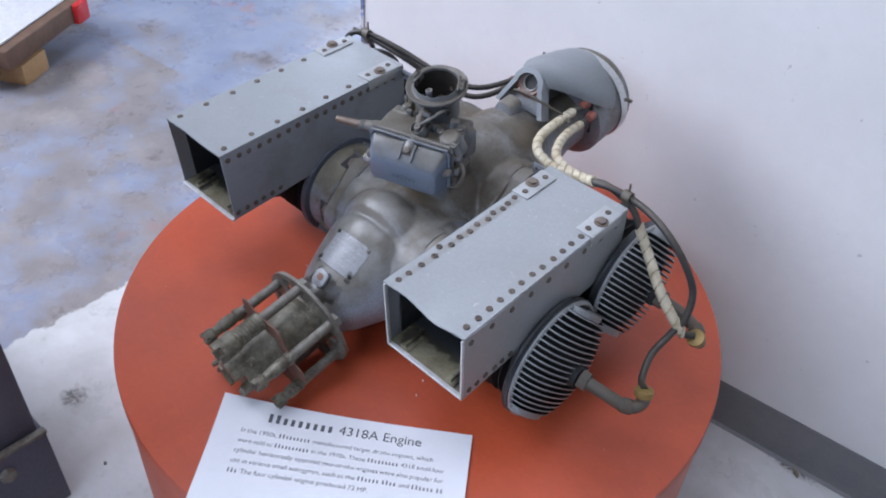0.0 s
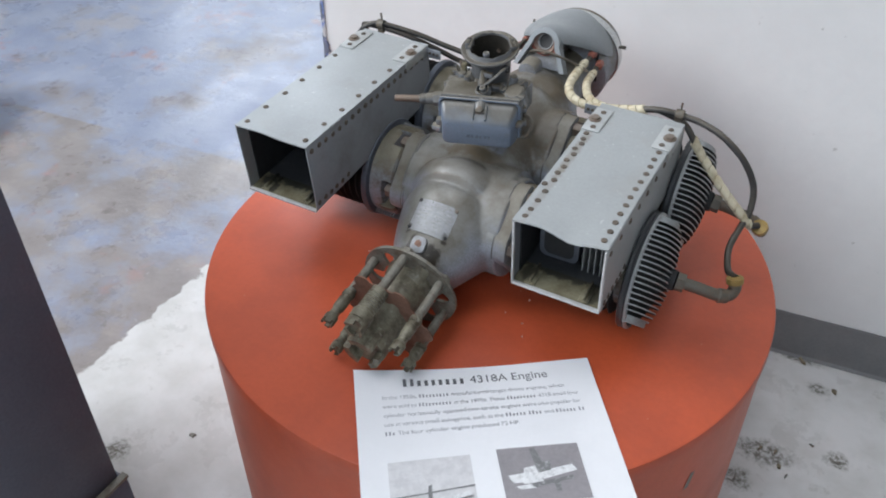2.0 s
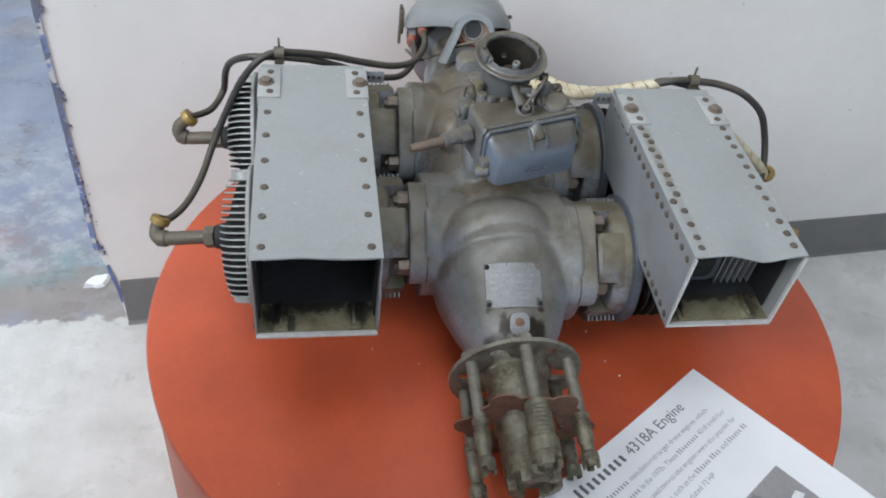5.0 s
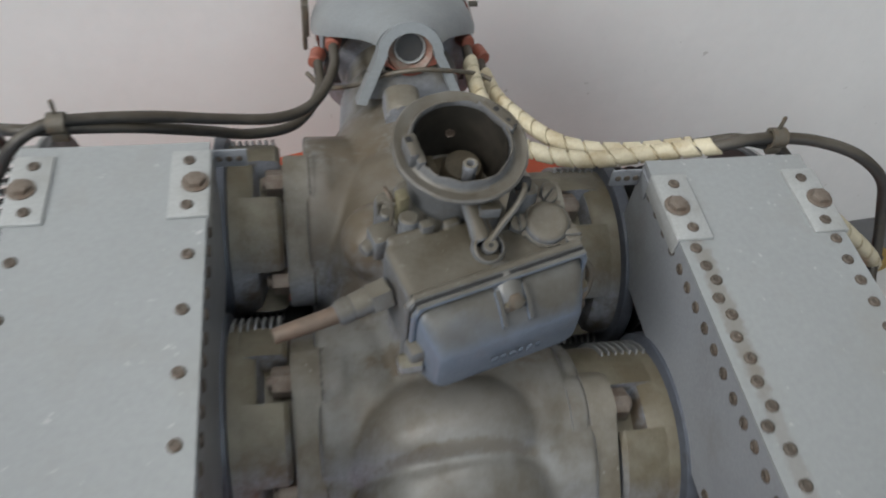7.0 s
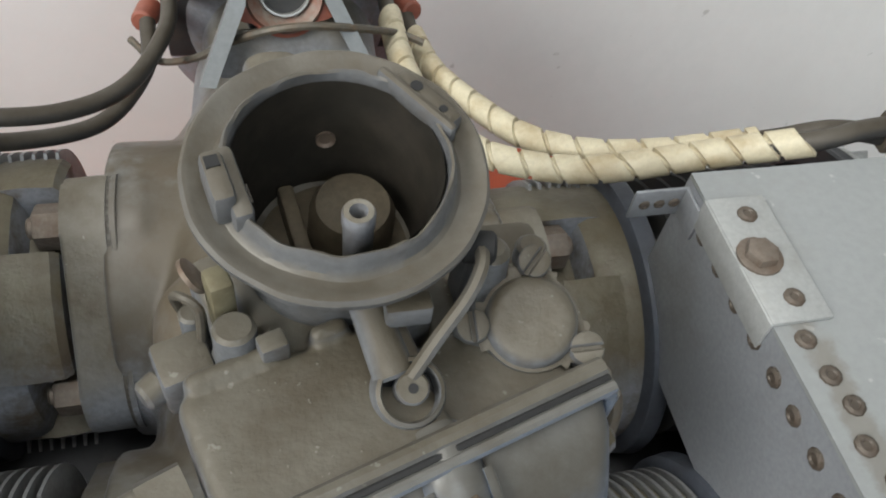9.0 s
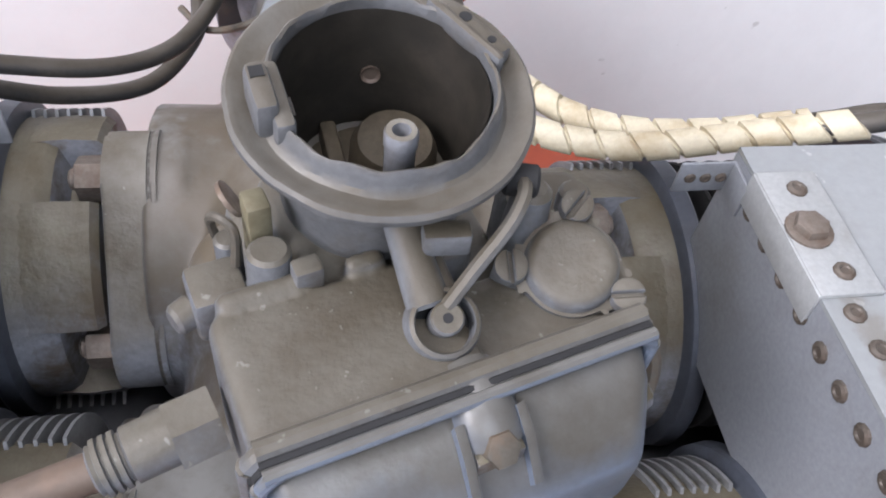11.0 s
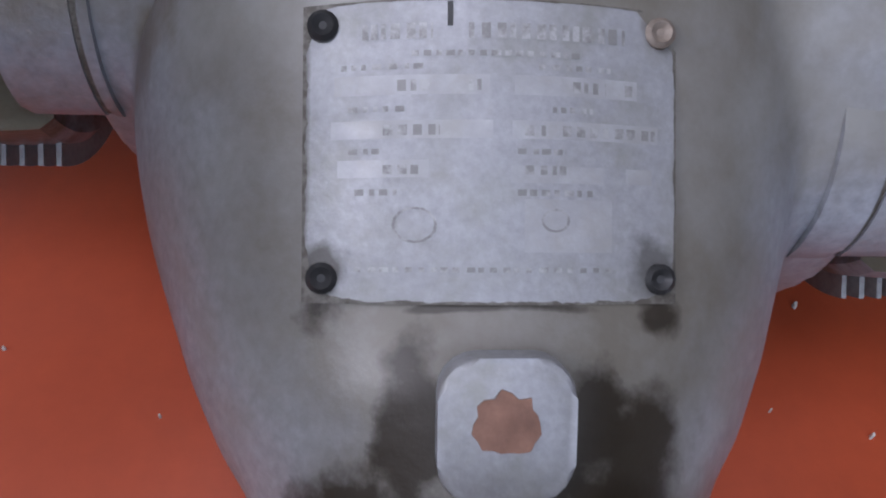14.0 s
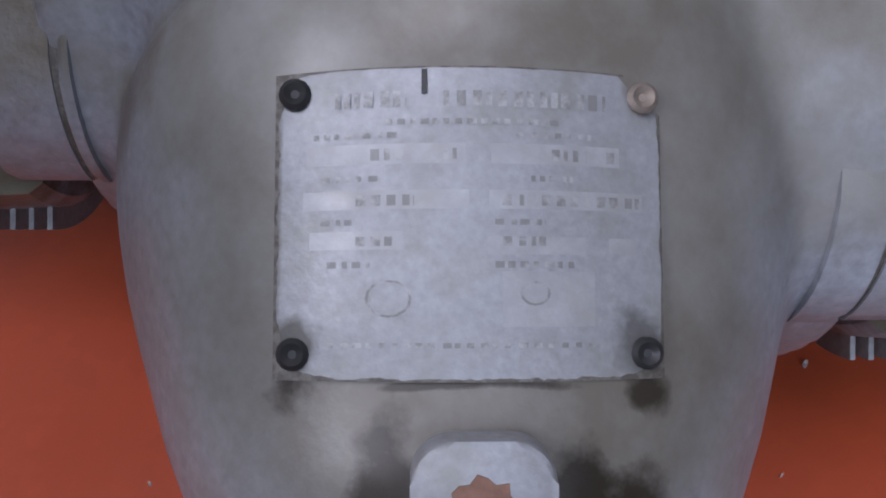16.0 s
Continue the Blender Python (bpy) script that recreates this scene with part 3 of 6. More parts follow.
# plain walls that close the hall, with windows to the west, south and north
H = 4.2
structure("wall_east", box(B(), (4.0, -3.3, 0), (4.15, 4.5, H)), hall_paint, "plain grey hall wall", None, "wall")
bm = B()
for a, b in (((-3.4, 4.35, 0), (-1.25, 4.5, H)), ((0.45, 4.35, 0), (4.15, 4.5, H)), ((-1.25, 4.35, 0), (0.45, 4.5, 0.65)), ((-1.25, 4.35, 2.75), (0.45, 4.5, H))):
    box(bm, a, b)
structure("wall_far", bm, hall_paint, "plain grey hall wall with a window", None, "wall")
bm = B()
for a, b in (((-3.4, -3.3, 0), (-3.25, -2.95, H)), ((-3.4, -0.45, 0), (-3.25, 2.35, H)), ((-3.4, 4.2, 0), (-3.25, 4.35, H)), ((-3.4, 2.35, 3.75), (-3.25, 4.2, H)), ((-3.4, 2.35, 0), (-3.25, 4.2, 0.75)), ((-3.4, -2.95, 4.0), (-3.25, -0.45, H)), ((-3.4, -2.95, 0), (-3.25, -0.45, 2.15))):
    box(bm, a, b)
structure("wall_west", bm, hall_paint, "plain grey hall wall with two window openings", None, "wall")
bm = B()
for a, b in (((-3.25, -3.3, 0), (-0.6, -3.15, H)), ((1.7, -3.3, 0), (4.0, -3.15, H)), ((-0.6, -3.3, 0), (1.7, -3.15, 2.2)), ((-0.6, -3.3, 3.65), (1.7, -3.15, H))):
    box(bm, a, b)
structure("wall_south", bm, hall_paint, "plain grey hall wall with a window", None, "wall")
bm = B()
for a, b in (((-3.4, -3.3), (-1.35, 4.5)), ((0.35, -3.3), (4.15, 4.5)), ((-1.35, -3.3), (0.35, -1.65)), ((-1.35, 0.05), (0.35, 4.5))):
    box(bm, (*a, H), (*b, H + 0.1))
structure("ceiling", bm, ceiling_paint, "plain grey ceiling with a roof light", None, "ceiling")

# ---- the stand ----
R = 0.3866
stand = empty("display_stand", Matrix(), "round terracotta-painted drum display stand on the floor", "display stand")
part("drum_side", lathe(B(), [(R - 0.012, 0.0), (R - 0.003, 0.004), (R - 0.002, 0.2), (R - 0.002, TOP - 0.020)], Matrix(), 128), paint_red, stand, "", 0.5)
part("drum_top", lathe(B(), [(R - 0.0025, TOP - 0.020), (R, TOP - 0.018), (R, TOP - 0.004), (R - 0.001, TOP - 0.001), (R - 0.004, TOP)], Matrix(), 128), paint_red, stand, "", 0.5)

# ---- the engine ----
ENGINE = Matrix(((1.0, 0.0008, 0.0089, -0.0205), (0.0, 0.9964, -0.0847, -0.1011), (-0.009, 0.0847, 0.9964, TOP + 0.1411), (0, 0, 0, 1)))
engine = empty("aircraft_engine", ENGINE, "dusty grey flat-four piston engine resting on a round stand", "engine")
CRANK = Matrix.Translation((0, 0, -0.0615)) @ Matrix.Rotation(radians(5.7), 4, "X")     # y along the crankshaft
CYL = {"R": (0.062, 0.206), "L": (0.098, 0.242)}
YAX = Matrix.Rotation(radians(-90), 4, "X")      # local z -> +y


def yaxis(y, z=0.0, x=0.0):
    return CRANK @ Matrix.Translation((x, y, z)) @ YAX


def xaxis(s, x, y, z=0.0):
    """Local z points outwards along the cylinder; local x up-forward."""
    return CRANK @ Matrix.Translation((s * x, y, z)) @ Matrix.Rotation(radians(90 * s), 4, "Y")


# stud angles of the cylinder bases, and their four-cornered outline
STUDS = {1: (175, 250, 355, 70), -1: (0, 285, 180, 105)}


def base_outline(s, grow=1.0):
    pts = []
    for a0 in sorted(STUDS[s]):
        for j in range(-4, 5):
            a = radians(a0 + 3.3 * j)
            rr = grow * 0.0685 * (1 - 0.0019 * j * j)
            pts.append((rr * math.cos(a), rr * math.sin(a)))
    return pts


# crankcase: one casting, its bulges run into one another
def oval(bm, rings, seg=56, shift=0.0):
    """Oval sections (place along the crank, half-width, half-height) joined into a closed body."""
    rows = [[bm.verts.new(CRANK @ Vector((shift + rx * math.cos(2 * math.pi * k / seg), y, rz * math.sin(2 * math.pi * k / seg)))) for k in range(seg)] for y, rx, rz in rings]
    for a, b in zip(rows, rows[1:]):
        for k in range(seg):
            bm.faces.new((a[k], b[k], b[(k + 1) % seg], a[(k + 1) % seg]))
    bm.faces.new(rows[0])
    bm.faces.new(rows[-1][::-1])
    return bm


bm = B()
oval(bm, [(-0.075, 0.0316, 0.03), (-0.06, 0.0361, 0.0355), (-0.049, 0.0414, 0.0405), (-0.0415, 0.0466, 0.044), (-0.0285, 0.0531, 0.0478), (-0.0165, 0.0578, 0.0522), (-0.0087, 0.0608, 0.0557), (0, 0.0638, 0.06), (0.0075, 0.0658, 0.0642), (0.014, 0.0674, 0.068), (0.022, 0.0686, 0.0712), (0.03, 0.0691, 0.0736), (0.0345, 0.0676, 0.073), (0.038, 0.0606, 0.066)], 56, 0.0018)
oval(bm, [(0.034, 0.056, 0.064), (0.039, 0.065, 0.0745), (0.045, 0.070, 0.0805), (0.053, 0.0730, 0.0840), (0.062, 0.0735, 0.0848), (0.071, 0.0725, 0.0830), (0.079, 0.069, 0.0785), (0.087, 0.062, 0.0715)])
lathe(bm, [(0.070, 0.0), (0.070, 0.036), (0.069, 0.052), (0.0665, 0.066)], xaxis(1, 0, 0.072), 48)
oval(bm, [(0.160, 0.052, 0.064), (0.166, 0.062, 0.074), (0.176, 0.070, 0.082), (0.190, 0.0735, 0.0855), (0.215, 0.0735, 0.0860), (0.240, 0.072, 0.0835), (0.254, 0.066, 0.077), (0.262, 0.058, 0.068)])
oval(bm, [(0.05, 0.062, 0.066), (0.1, 0.064, 0.073), (0.255, 0.069, 0.077), (0.280, 0.067, 0.072), (0.300, 0.061, 0.065), (0.322, 0.050, 0.055), (0.36, 0.046, 0.050)])
for s, side in ((1, "R"), (-1, "L")):
    for y in CYL[side]:
        lathe(bm, [(0.062, 0.0), (0.062, 0.034), (0.0645, 0.046), (0.0655, 0.0785)], xaxis(s, 0, y), 40)
        for k_, x_, h_ in ((0.90, 0.046, 0.012), (0.96, 0.056, 0.012), (0.985, 0.062, 0.0120)):
            prism(bm, base_outline(s, k_), xaxis(s, x_, y), h_)
box(bm, (-0.032, 0.105, -0.03), (0.032, 0.172, 0.045), 0.008)
lathe(bm, [(0.030, 0.0), (0.0265, 0.028), (0.0210, 0.041), (0.0140, 0.0485), (0.006, 0.0515)], along((-0.012, 0.178, 0.012), (-0.060, 0.166, 0.047)), 32)
box(bm, (-0.066, 0.04, -0.045), (0.066, 0.28, 0.040), 0.02, CRANK)
crankcase = part("crankcase", bm, case_metal, engine, "grey cast crankcase with brown grime in its hollows")
mod = crankcase.modifiers.new("blend", "REMESH")
mod.mode, mod.voxel_size, mod.use_smooth_shade = "VOXEL", 0.0024, True
mod = crankcase.modifiers.new("fillet", "SMOOTH")
mod.factor, mod.iterations = 0.5, 4

# flanges, studs, cylinders


def arc_fin(a0, a1, rim=0.0640):
    """A thin fin over part of the circle."""
    bm = B()
    n = 14
    rows = []
    for r_, h in ((0.044, 0.0), (rim, 0.0), (rim, 0.0013), (0.044, 0.0013)):
        rows.append([bm.verts.new((r_ * math.cos(radians(a0 + (a1 - a0) * i / n)), r_ * math.sin(radians(a0 + (a1 - a0) * i / n)), h)) for i in range(n + 1)])
    for a, b in zip(rows, rows[1:] + rows[:1]):
        for i in range(n):
            bm.faces.new((a[i], a[i + 1], b[i + 1], b[i]))
    bm.faces.new([r[0] for r in rows])
    bm.faces.new([r[-1] for r in rows][::-1])
    return mesh_of("fin", bm, fin_metal)


ARC = {1: (arc_fin(70, 141), arc_fin(299, 356, 0.0668)), -1: (arc_fin(39, 110), arc_fin(184, 241, 0.0668))}
# barrel fins beneath the duct, coloured near-black to stand for its shade
shaded_fin = mesh_of("fin", loop_lathe(B(), [(0.038, 0), (0.0618, 0), (0.0625, 0.0009), (0.0618, 0.0018), (0.038, 0.0018)], Matrix(), 40), head_core)
nut_bm = B()
prism(nut_bm, hexagon(0.0092), Matrix(), 0.0115, 0.0012)
lathe(nut_bm, [(0.0045, 0.0105), (0.0045, 0.0135), (0.0036, 0.0145)], Matrix(), 12)
nut_mesh = mesh_of("nut", nut_bm, bolt_mat)
# soot plus the shade of a deep bore, both put into one dark brown
throat_mat = material("sooty_shaded_throat", (0.021, 0.018, 0.013), 0.6, 0.1, (0.05, 0.04, 0.03), 40, (0.45, 0.7), 0.6)
HEAD_R, HEAD_X0, HEAD_D = 0.0725, 0.2455, 0.0345
head_fins = []
for k in range(-10, 11):
    y = k * 0.0064
    rz = math.sqrt(max(HEAD_R ** 2 - y ** 2, 0))
    if rz < 0.018:
        continue
    outline = [(0.0, -rz)]
    for j in range(17):
        a = radians(-90 + 180 * j / 16)
        outline.append((0.006 + (HEAD_D - 0.006) * (rz / HEAD_R) ** 0.7 * max(math.cos(a), 0) ** 0.75, rz * math.sin(a)))
    outline.append((0.0, rz))
    fbm = B()
    wide = 0.0075 if abs(k) == 10 else 0.0017
    prism(fbm, outline, Matrix.Translation((0, y + (0.0009 if k > -10 else 0.0060), 0)) @ Matrix.Rotation(radians(90), 4, "X"), wide)
    # black flanks: the shade between neighbouring fins is in their colour
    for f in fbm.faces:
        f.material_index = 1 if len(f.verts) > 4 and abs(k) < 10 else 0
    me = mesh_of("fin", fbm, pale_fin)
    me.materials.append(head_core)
    head_fins.append(me)


def cylinder(s, y):
    cyl = empty_part("cylinder", engine)
    # cylinder flange on the gasket line
    thick = 0.0095 if s > 0 else 0.0022
    part("case_flange", prism(B(), base_outline(s, 1.006), xaxis(s, 0.0745 - thick, y), thick, 0.0012), case_metal, cyl, "crisp-edged crankcase flange")
    part("gasket", prism(B(), base_outline(s, 0.992), xaxis(s, 0.0744, y), 0.0018), oily_dirt, cyl, "thin dark gasket")
    part("base", prism(B(), base_outline(s, 1.0), xaxis(s, 0.0760, y), 0.0164, 0.0018), casting, cyl)
    bm = B()
    lathe(bm, [(0.046, 0.07), (0.0455, 0.096), (0.0455, 0.1085), (0.0575, 0.1125), (0.0602, 0.1165), (0.0610, 0.1290), (0.047, 0.1300), (0.047, 0.24)], xaxis(s, 0, y), 48)
    part("barrel", bm, dusty, cyl, "dusty cylinder barrel")
    # smooth transfer covers between the studs
    base = 180 if s > 0 else 0
    turn = 1 if s > 0 else -1
    for mid_, half, low in ((base + turn * 37.5, 24, 0.0945), (base - turn * (45 if s > 0 else 28), 31 if s > 0 else 13, 0.0765 if s > 0 else 0.0945), (base + turn * 120, 16, 0.0945)):
        bm = B()
        n = 10
        g = []
        for r_, h in ((0.040, low), (0.0580, low), (0.0608, low + 0.003), (0.0616, 0.1100), (0.0600, 0.1285), (0.040, 0.1285)):
            g.append([bm.verts.new(xaxis(s, 0, y) @ Vector((r_ * math.cos(a), r_ * math.sin(a), h))) for a in [radians(mid_ - half + 2 * half * i / n) for i in range(n + 1)]])
        for i in range(len(g)):
            a, b = g[i], g[(i + 1) % len(g)]
            for q in range(n):
                bm.faces.new((a[q], a[q + 1], b[q + 1], b[q]))
        bm.faces.new([r_[0] for r_ in g])
        bm.faces.new([r_[-1] for r_ in g][::-1])
        part("transfer_cover", bm, dusty, cyl)
    for k in range(7):
        for me in ARC[s]:
            ob = new("fin", me)
            ob.parent = cyl
            ob.matrix_local = xaxis(s, 0.0985 + 0.0046 * k, y)
    for k, stud in enumerate(STUDS[s]):
        ob = new("nut", nut_mesh)
        ob.parent = cyl
        ob.matrix_local = xaxis(s, 0.0924, y) @ Matrix.Rotation(radians(stud), 4, "Z") @ Matrix.Translation((0.0545, 0, 0)) @ Matrix.Rotation(0.3 * k, 4, "Z")
    part("baffle_ring", loop_lathe(B(), [(0.049, 0.1290), (0.0660, 0.1290), (0.0680, 0.1300), (0.0690, 0.1365), (0.0684, 0.1375), (0.0672, 0.1365), (0.049, 0.1325)], xaxis(s, 0, y), 64), band_metal, cyl, "thin black baffle ring")
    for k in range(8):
        ob = new("fin", shaded_fin)
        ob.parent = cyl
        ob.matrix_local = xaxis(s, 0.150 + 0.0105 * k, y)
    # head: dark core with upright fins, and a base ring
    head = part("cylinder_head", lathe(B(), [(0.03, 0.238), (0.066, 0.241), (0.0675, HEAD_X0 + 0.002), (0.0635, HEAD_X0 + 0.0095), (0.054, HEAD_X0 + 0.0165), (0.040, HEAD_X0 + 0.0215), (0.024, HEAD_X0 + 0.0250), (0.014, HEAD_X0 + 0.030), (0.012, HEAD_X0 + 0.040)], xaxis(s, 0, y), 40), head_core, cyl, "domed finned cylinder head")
    return cyl, head


def empty_part(name, parent):
    ob = new(name)
    ob.parent = parent
    ob.empty_display_size = 0.02
    return ob


PLUGS = {
    ("R", 0): [(0.286, 0.062, -0.0553), (0.312, 0.065, -0.058), (0.333, 0.071, -0.065), (0.345, 0.079, -0.0675), (0.3495, 0.087, -0.062), (0.347, 0.090, -0.052)],
    ("R", 1): [(0.286, 0.205, -0.041), (0.312, 0.205, -0.0435), (0.336, 0.2025, -0.049), (0.348, 0.196, -0.053), (0.353, 0.187, -0.050), (0.351, 0.181, -0.040)],
    ("L", 0): [(-0.286, 0.0975, -0.0518), (-0.312, 0.100, -0.055), (-0.334, 0.104, -0.060), (-0.345, 0.109, -0.063), (-0.347, 0.117, -0.060), (-0.343, 0.122, -0.052)],
    ("L", 1): [(-0.286, 0.241, -0.0375), (-0.308, 0.243, -0.0395), (-0.325, 0.245, -0.041), (-0.334, 0.247, -0.036), (-0.332, 0.250, -0.027), (-0.322, 0.252, -0.019)],
}
for s, side in ((1, "R"), (-1, "L")):
    for i, y in enumerate(CYL[side]):
        cyl, head = cylinder(s, y)
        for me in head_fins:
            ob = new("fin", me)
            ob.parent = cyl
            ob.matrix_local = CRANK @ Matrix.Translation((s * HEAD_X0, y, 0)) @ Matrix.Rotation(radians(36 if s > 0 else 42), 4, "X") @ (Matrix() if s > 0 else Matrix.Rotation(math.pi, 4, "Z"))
        part("head_band", loop_lathe(B(), [(0.062, 0.2385), (0.0730, 0.2385), (0.0738, 0.2400), (0.0730, 0.2415), (0.0730, 0.2440), (0.0738, 0.2455), (0.0730, 0.247), (0.062, 0.247)], xaxis(s, 0, y), 64), black_metal, cyl, "black band round the head")
        part("head_rim", loop_lathe(B(), [(0.0685, HEAD_X0 + 0.001), (0.0728, HEAD_X0 + 0.001), (0.0734, HEAD_X0 + 0.0022), (0.0730, HEAD_X0 + 0.0040), (0.0712, HEAD_X0 + 0.0052), (0.0690, HEAD_X0 + 0.0050)], xaxis(s, 0, y), 64), pale_fin, cyl, "pale cast rim of the head")
        p = PLUGS[side, i]
        plug = empty_part("spark_plug", engine)
        part("plug_body", prism(B(), hexagon(0.0115), along(p[0], p[1]), 0.010, 0.001), steel, plug)
        part("elbow", tube(B(), p, lambda u: 0.0072 if u < 0.42 else 0.0088 if u < 0.56 else 0.0072, 14), steel, plug, "dull steel shielded elbow")
        a, b = Vector(p[-2]), Vector(p[-1])
        d = (b - a).normalized()
        part("collar", lathe(B(), [(0.0068, -0.004), (0.0098, -0.003), (0.0102, 0.0), (0.0098, 0.004), (0.006, 0.005)], along(b, b + d), 18), brass, plug, "yellow brass collar")

# black plates added where only shadow fills the gap between two cylinders
for s, ys in ((1, CYL["R"]), (-1, CYL["L"])):
    mid = (ys[0] + ys[1]) / 2
    bm = B()
    box(bm, (min(s * 0.064, s * 0.236), mid - 0.030, -0.036), (max(s * 0.064, s * 0.236), mid + 0.030, -0.033), 0.001, CRANK)
    part("baffle", bm, black_metal, engine, "black plate added between the cylinders to stand for the shadow there")

# nameplate on the nose
PLATE = Matrix.Translation((0.0003, -0.0155, -0.0068)) @ Matrix.Rotation(radians(30.6), 4, "X")
plate_part = empty_part("nameplate", engine)


def plate_z(x):
    return -0.0105 * (x / 0.026) ** 2 * 0.52


bm = B()
NX = 14
grid = [[bm.verts.new(PLATE @ Vector((x, y, plate_z(x) + 0.0012))) for x in [(-0.0275 + 0.055 * i / NX) for i in range(NX + 1)]] for y in (-0.0222, 0.0205)]
for i in range(NX):
    bm.faces.new((grid[0][i], grid[0][i + 1], grid[1][i + 1], grid[1][i]))
sheet_ob = part("plate", bm, plate_mat, plate_part, "worn aluminium data plate with faded lettering")
mod = sheet_ob.modifiers.new("thickness", "SOLIDIFY")
mod.thickness, mod.offset = 0.0009, -1
# oily dirt caught along the plate's rim and round its corners
bm = B()
PX, PY0, PY1 = 0.0277, -0.0224, 0.0207


def rim_dirt(bm, at, span, wide, seed):
    """A ragged line of dirt along one edge; at(u, w) gives the place on the plate."""
    last = None
    k_ = int(span / 0.0005)
    for k in range(k_ + 1):
        u = k / k_
        q = 0.42 + 0.35 * noise.noise(Vector((u * span * 240, seed, 0))) + 0.3 * noise.noise(Vector((u * span * 900, seed, 3)))
        q += 2.2 * (math.exp(-(u * span / 0.004) ** 2) + math.exp(-((1 - u) * span / 0.004) ** 2))
        w = wide * max(q, 0.12)
        row = []
        for d in (0.0, w):
            x, y = at(u, d)
            row.append(bm.verts.new(PLATE @ Vector((x, y, plate_z(x) + 0.00126))))
        if last:
            bm.faces.new((last[0], last[1], row[1], row[0]))
        last = row


rim_dirt(bm, lambda u, d: (-PX + d, PY0 + (PY1 - PY0) * u), PY1 - PY0, 0.0013, 2.0)
rim_dirt(bm, lambda u, d: (PX - d, PY0 + (PY1 - PY0) * u), PY1 - PY0, 0.0008, 8.0)
rim_dirt(bm, lambda u, d: (-PX + 2 * PX * u, PY0 + d), 2 * PX, 0.0010, 14.0)
rim_dirt(bm, lambda u, d: (-PX + 2 * PX * u, PY1 - d), 2 * PX, 0.0005, 21.0)
part("rim_dirt", bm, oily_dirt, plate_part, "oily brown dirt along the rim of the plate")


def plate_bar(bm, x0, x1, y0, y1, lift=0.00128):
    n = max(2, int((x1 - x0) / 0.004))
    rows_ = [[bm.verts.new(PLATE @ Vector((x, y, plate_z(x) + lift))) for x in [x0 + (x1 - x0) * i / n for i in range(n + 1)]] for y in (y0, y1)]
    for i in range(n):
        bm.faces.new((rows_[0][i], rows_[0][i + 1], rows_[1][i + 1], rows_[1][i]))


dark = B()
for x0, x1, y0, y1 in ((-0.023, -0.001, 0.0072, 0.0100), (0.0025, 0.021, 0.0072, 0.0100), (-0.0235, -0.0005, 0.0010, 0.0036), (0.0022, 0.0245, 0.0010, 0.0036), (-0.0225, -0.0095, -0.0045, -0.0020), (0.002, 0.0158, -0.0052, -0.0028), (0.0192, 0.0235, -0.0050, -0.0028), (0.004, 0.017, -0.0150, -0.0075)):
    bm = B()
    plate_bar(bm, x0, x1, y0, y1)
    part("blank_field", bm, plate_pale, plate_part)
rng = random.Random(4)
for y, h, spans in ((0.0162, 0.0022, ((-0.019, -0.009), (-0.004, 0.019))), (0.0130, 0.0008, ((-0.012, 0.012),)), (0.0112, 0.0008, ((-0.022, -0.010), (0.006, 0.017))), (0.0085, 0.0016, ((-0.014, -0.009), (-0.004, -0.0022), (0.011, 0.016), (0.019, 0.0205))),
                   (0.0052, 0.0008, ((-0.021, -0.013), (0.008, 0.014))), (0.0022, 0.0015, ((-0.016, -0.008), (0.004, 0.007), (0.0095, 0.024))), (-0.0008, 0.0008, ((-0.021, -0.016), (0.003, 0.010))), (-0.0034, 0.0013, ((-0.016, -0.011), (0.004, 0.010))), (-0.0066, 0.0009, ((-0.020, -0.014), (0.003, 0.014))), (-0.0175, 0.0007, ((-0.02, 0.017),))):
    for a, b in spans:
        x = a
        while x < b:
            w = rng.uniform(0.0006, 0.0014)
            plate_bar(dark, x, min(x + w, b), y - h / 2, y + h / 2, 0.00136)
            x += w + rng.uniform(0.0004, 0.0011)
for cx, cy, r in ((-0.0115, -0.0112, 0.0032), (0.0085, -0.0105, 0.0021)):
    for k in range(16):
        a, b = 2 * math.pi * k / 16, 2 * math.pi * (k + 1) / 16
        q = [dark.verts.new(PLATE @ Vector((cx + rr * math.cos(c), cy + rr * math.sin(c) * 0.8, plate_z(cx + rr * math.cos(c)) + 0.00136))) for rr, c in ((r, a), (r, b), (r - 0.0004, b), (r - 0.0004, a))]
        dark.faces.new(q)
bm = B()
plate_bar(bm, -0.0070, -0.0062, 0.0168, 0.0203, 0.0014)
part("slot", bm, black_screw, plate_part, "dark nick in the top edge")
part("lettering", dark, plate_ink, plate_part, "faded unreadable lettering")
for x, y in ((-0.0247, 0.0175), (0.0247, 0.0175), (0.0247, -0.0188), (-0.0247, -0.0188)):
    part("screw", lathe(B(), [(0.0023, 0.0), (0.0023, 0.0014), (0.0016, 0.0021), (0.0006, 0.0014)], PLATE @ Matrix.Translation((x, y, plate_z(x) + 0.0008)), 14), black_screw if x < 0 or y < 0 else bolt_mat, plate_part)

# filler boss with a square plug under the plate
BOSS = Matrix.Translation((0.001, -0.050, -0.0235)) @ Matrix.Rotation(radians(38), 4, "X")
bm = B()
prism(bm, rounded(0.0185, 0.0200, 0.0055), BOSS, 0.005, 0.001)
boss = part("boss", bm, plate_mat, engine, "bright square boss worn to bare metal")
rng = random.Random(9)
spot = []
for k in range(22):
    a = 2 * math.pi * k / 22
    rr = 0.0046 * (1 + rng.uniform(-0.16, 0.12)) 
    spot.append((rr * math.cos(a) - 0.0002, rr * math.sin(a) * 0.95 + 0.0012))
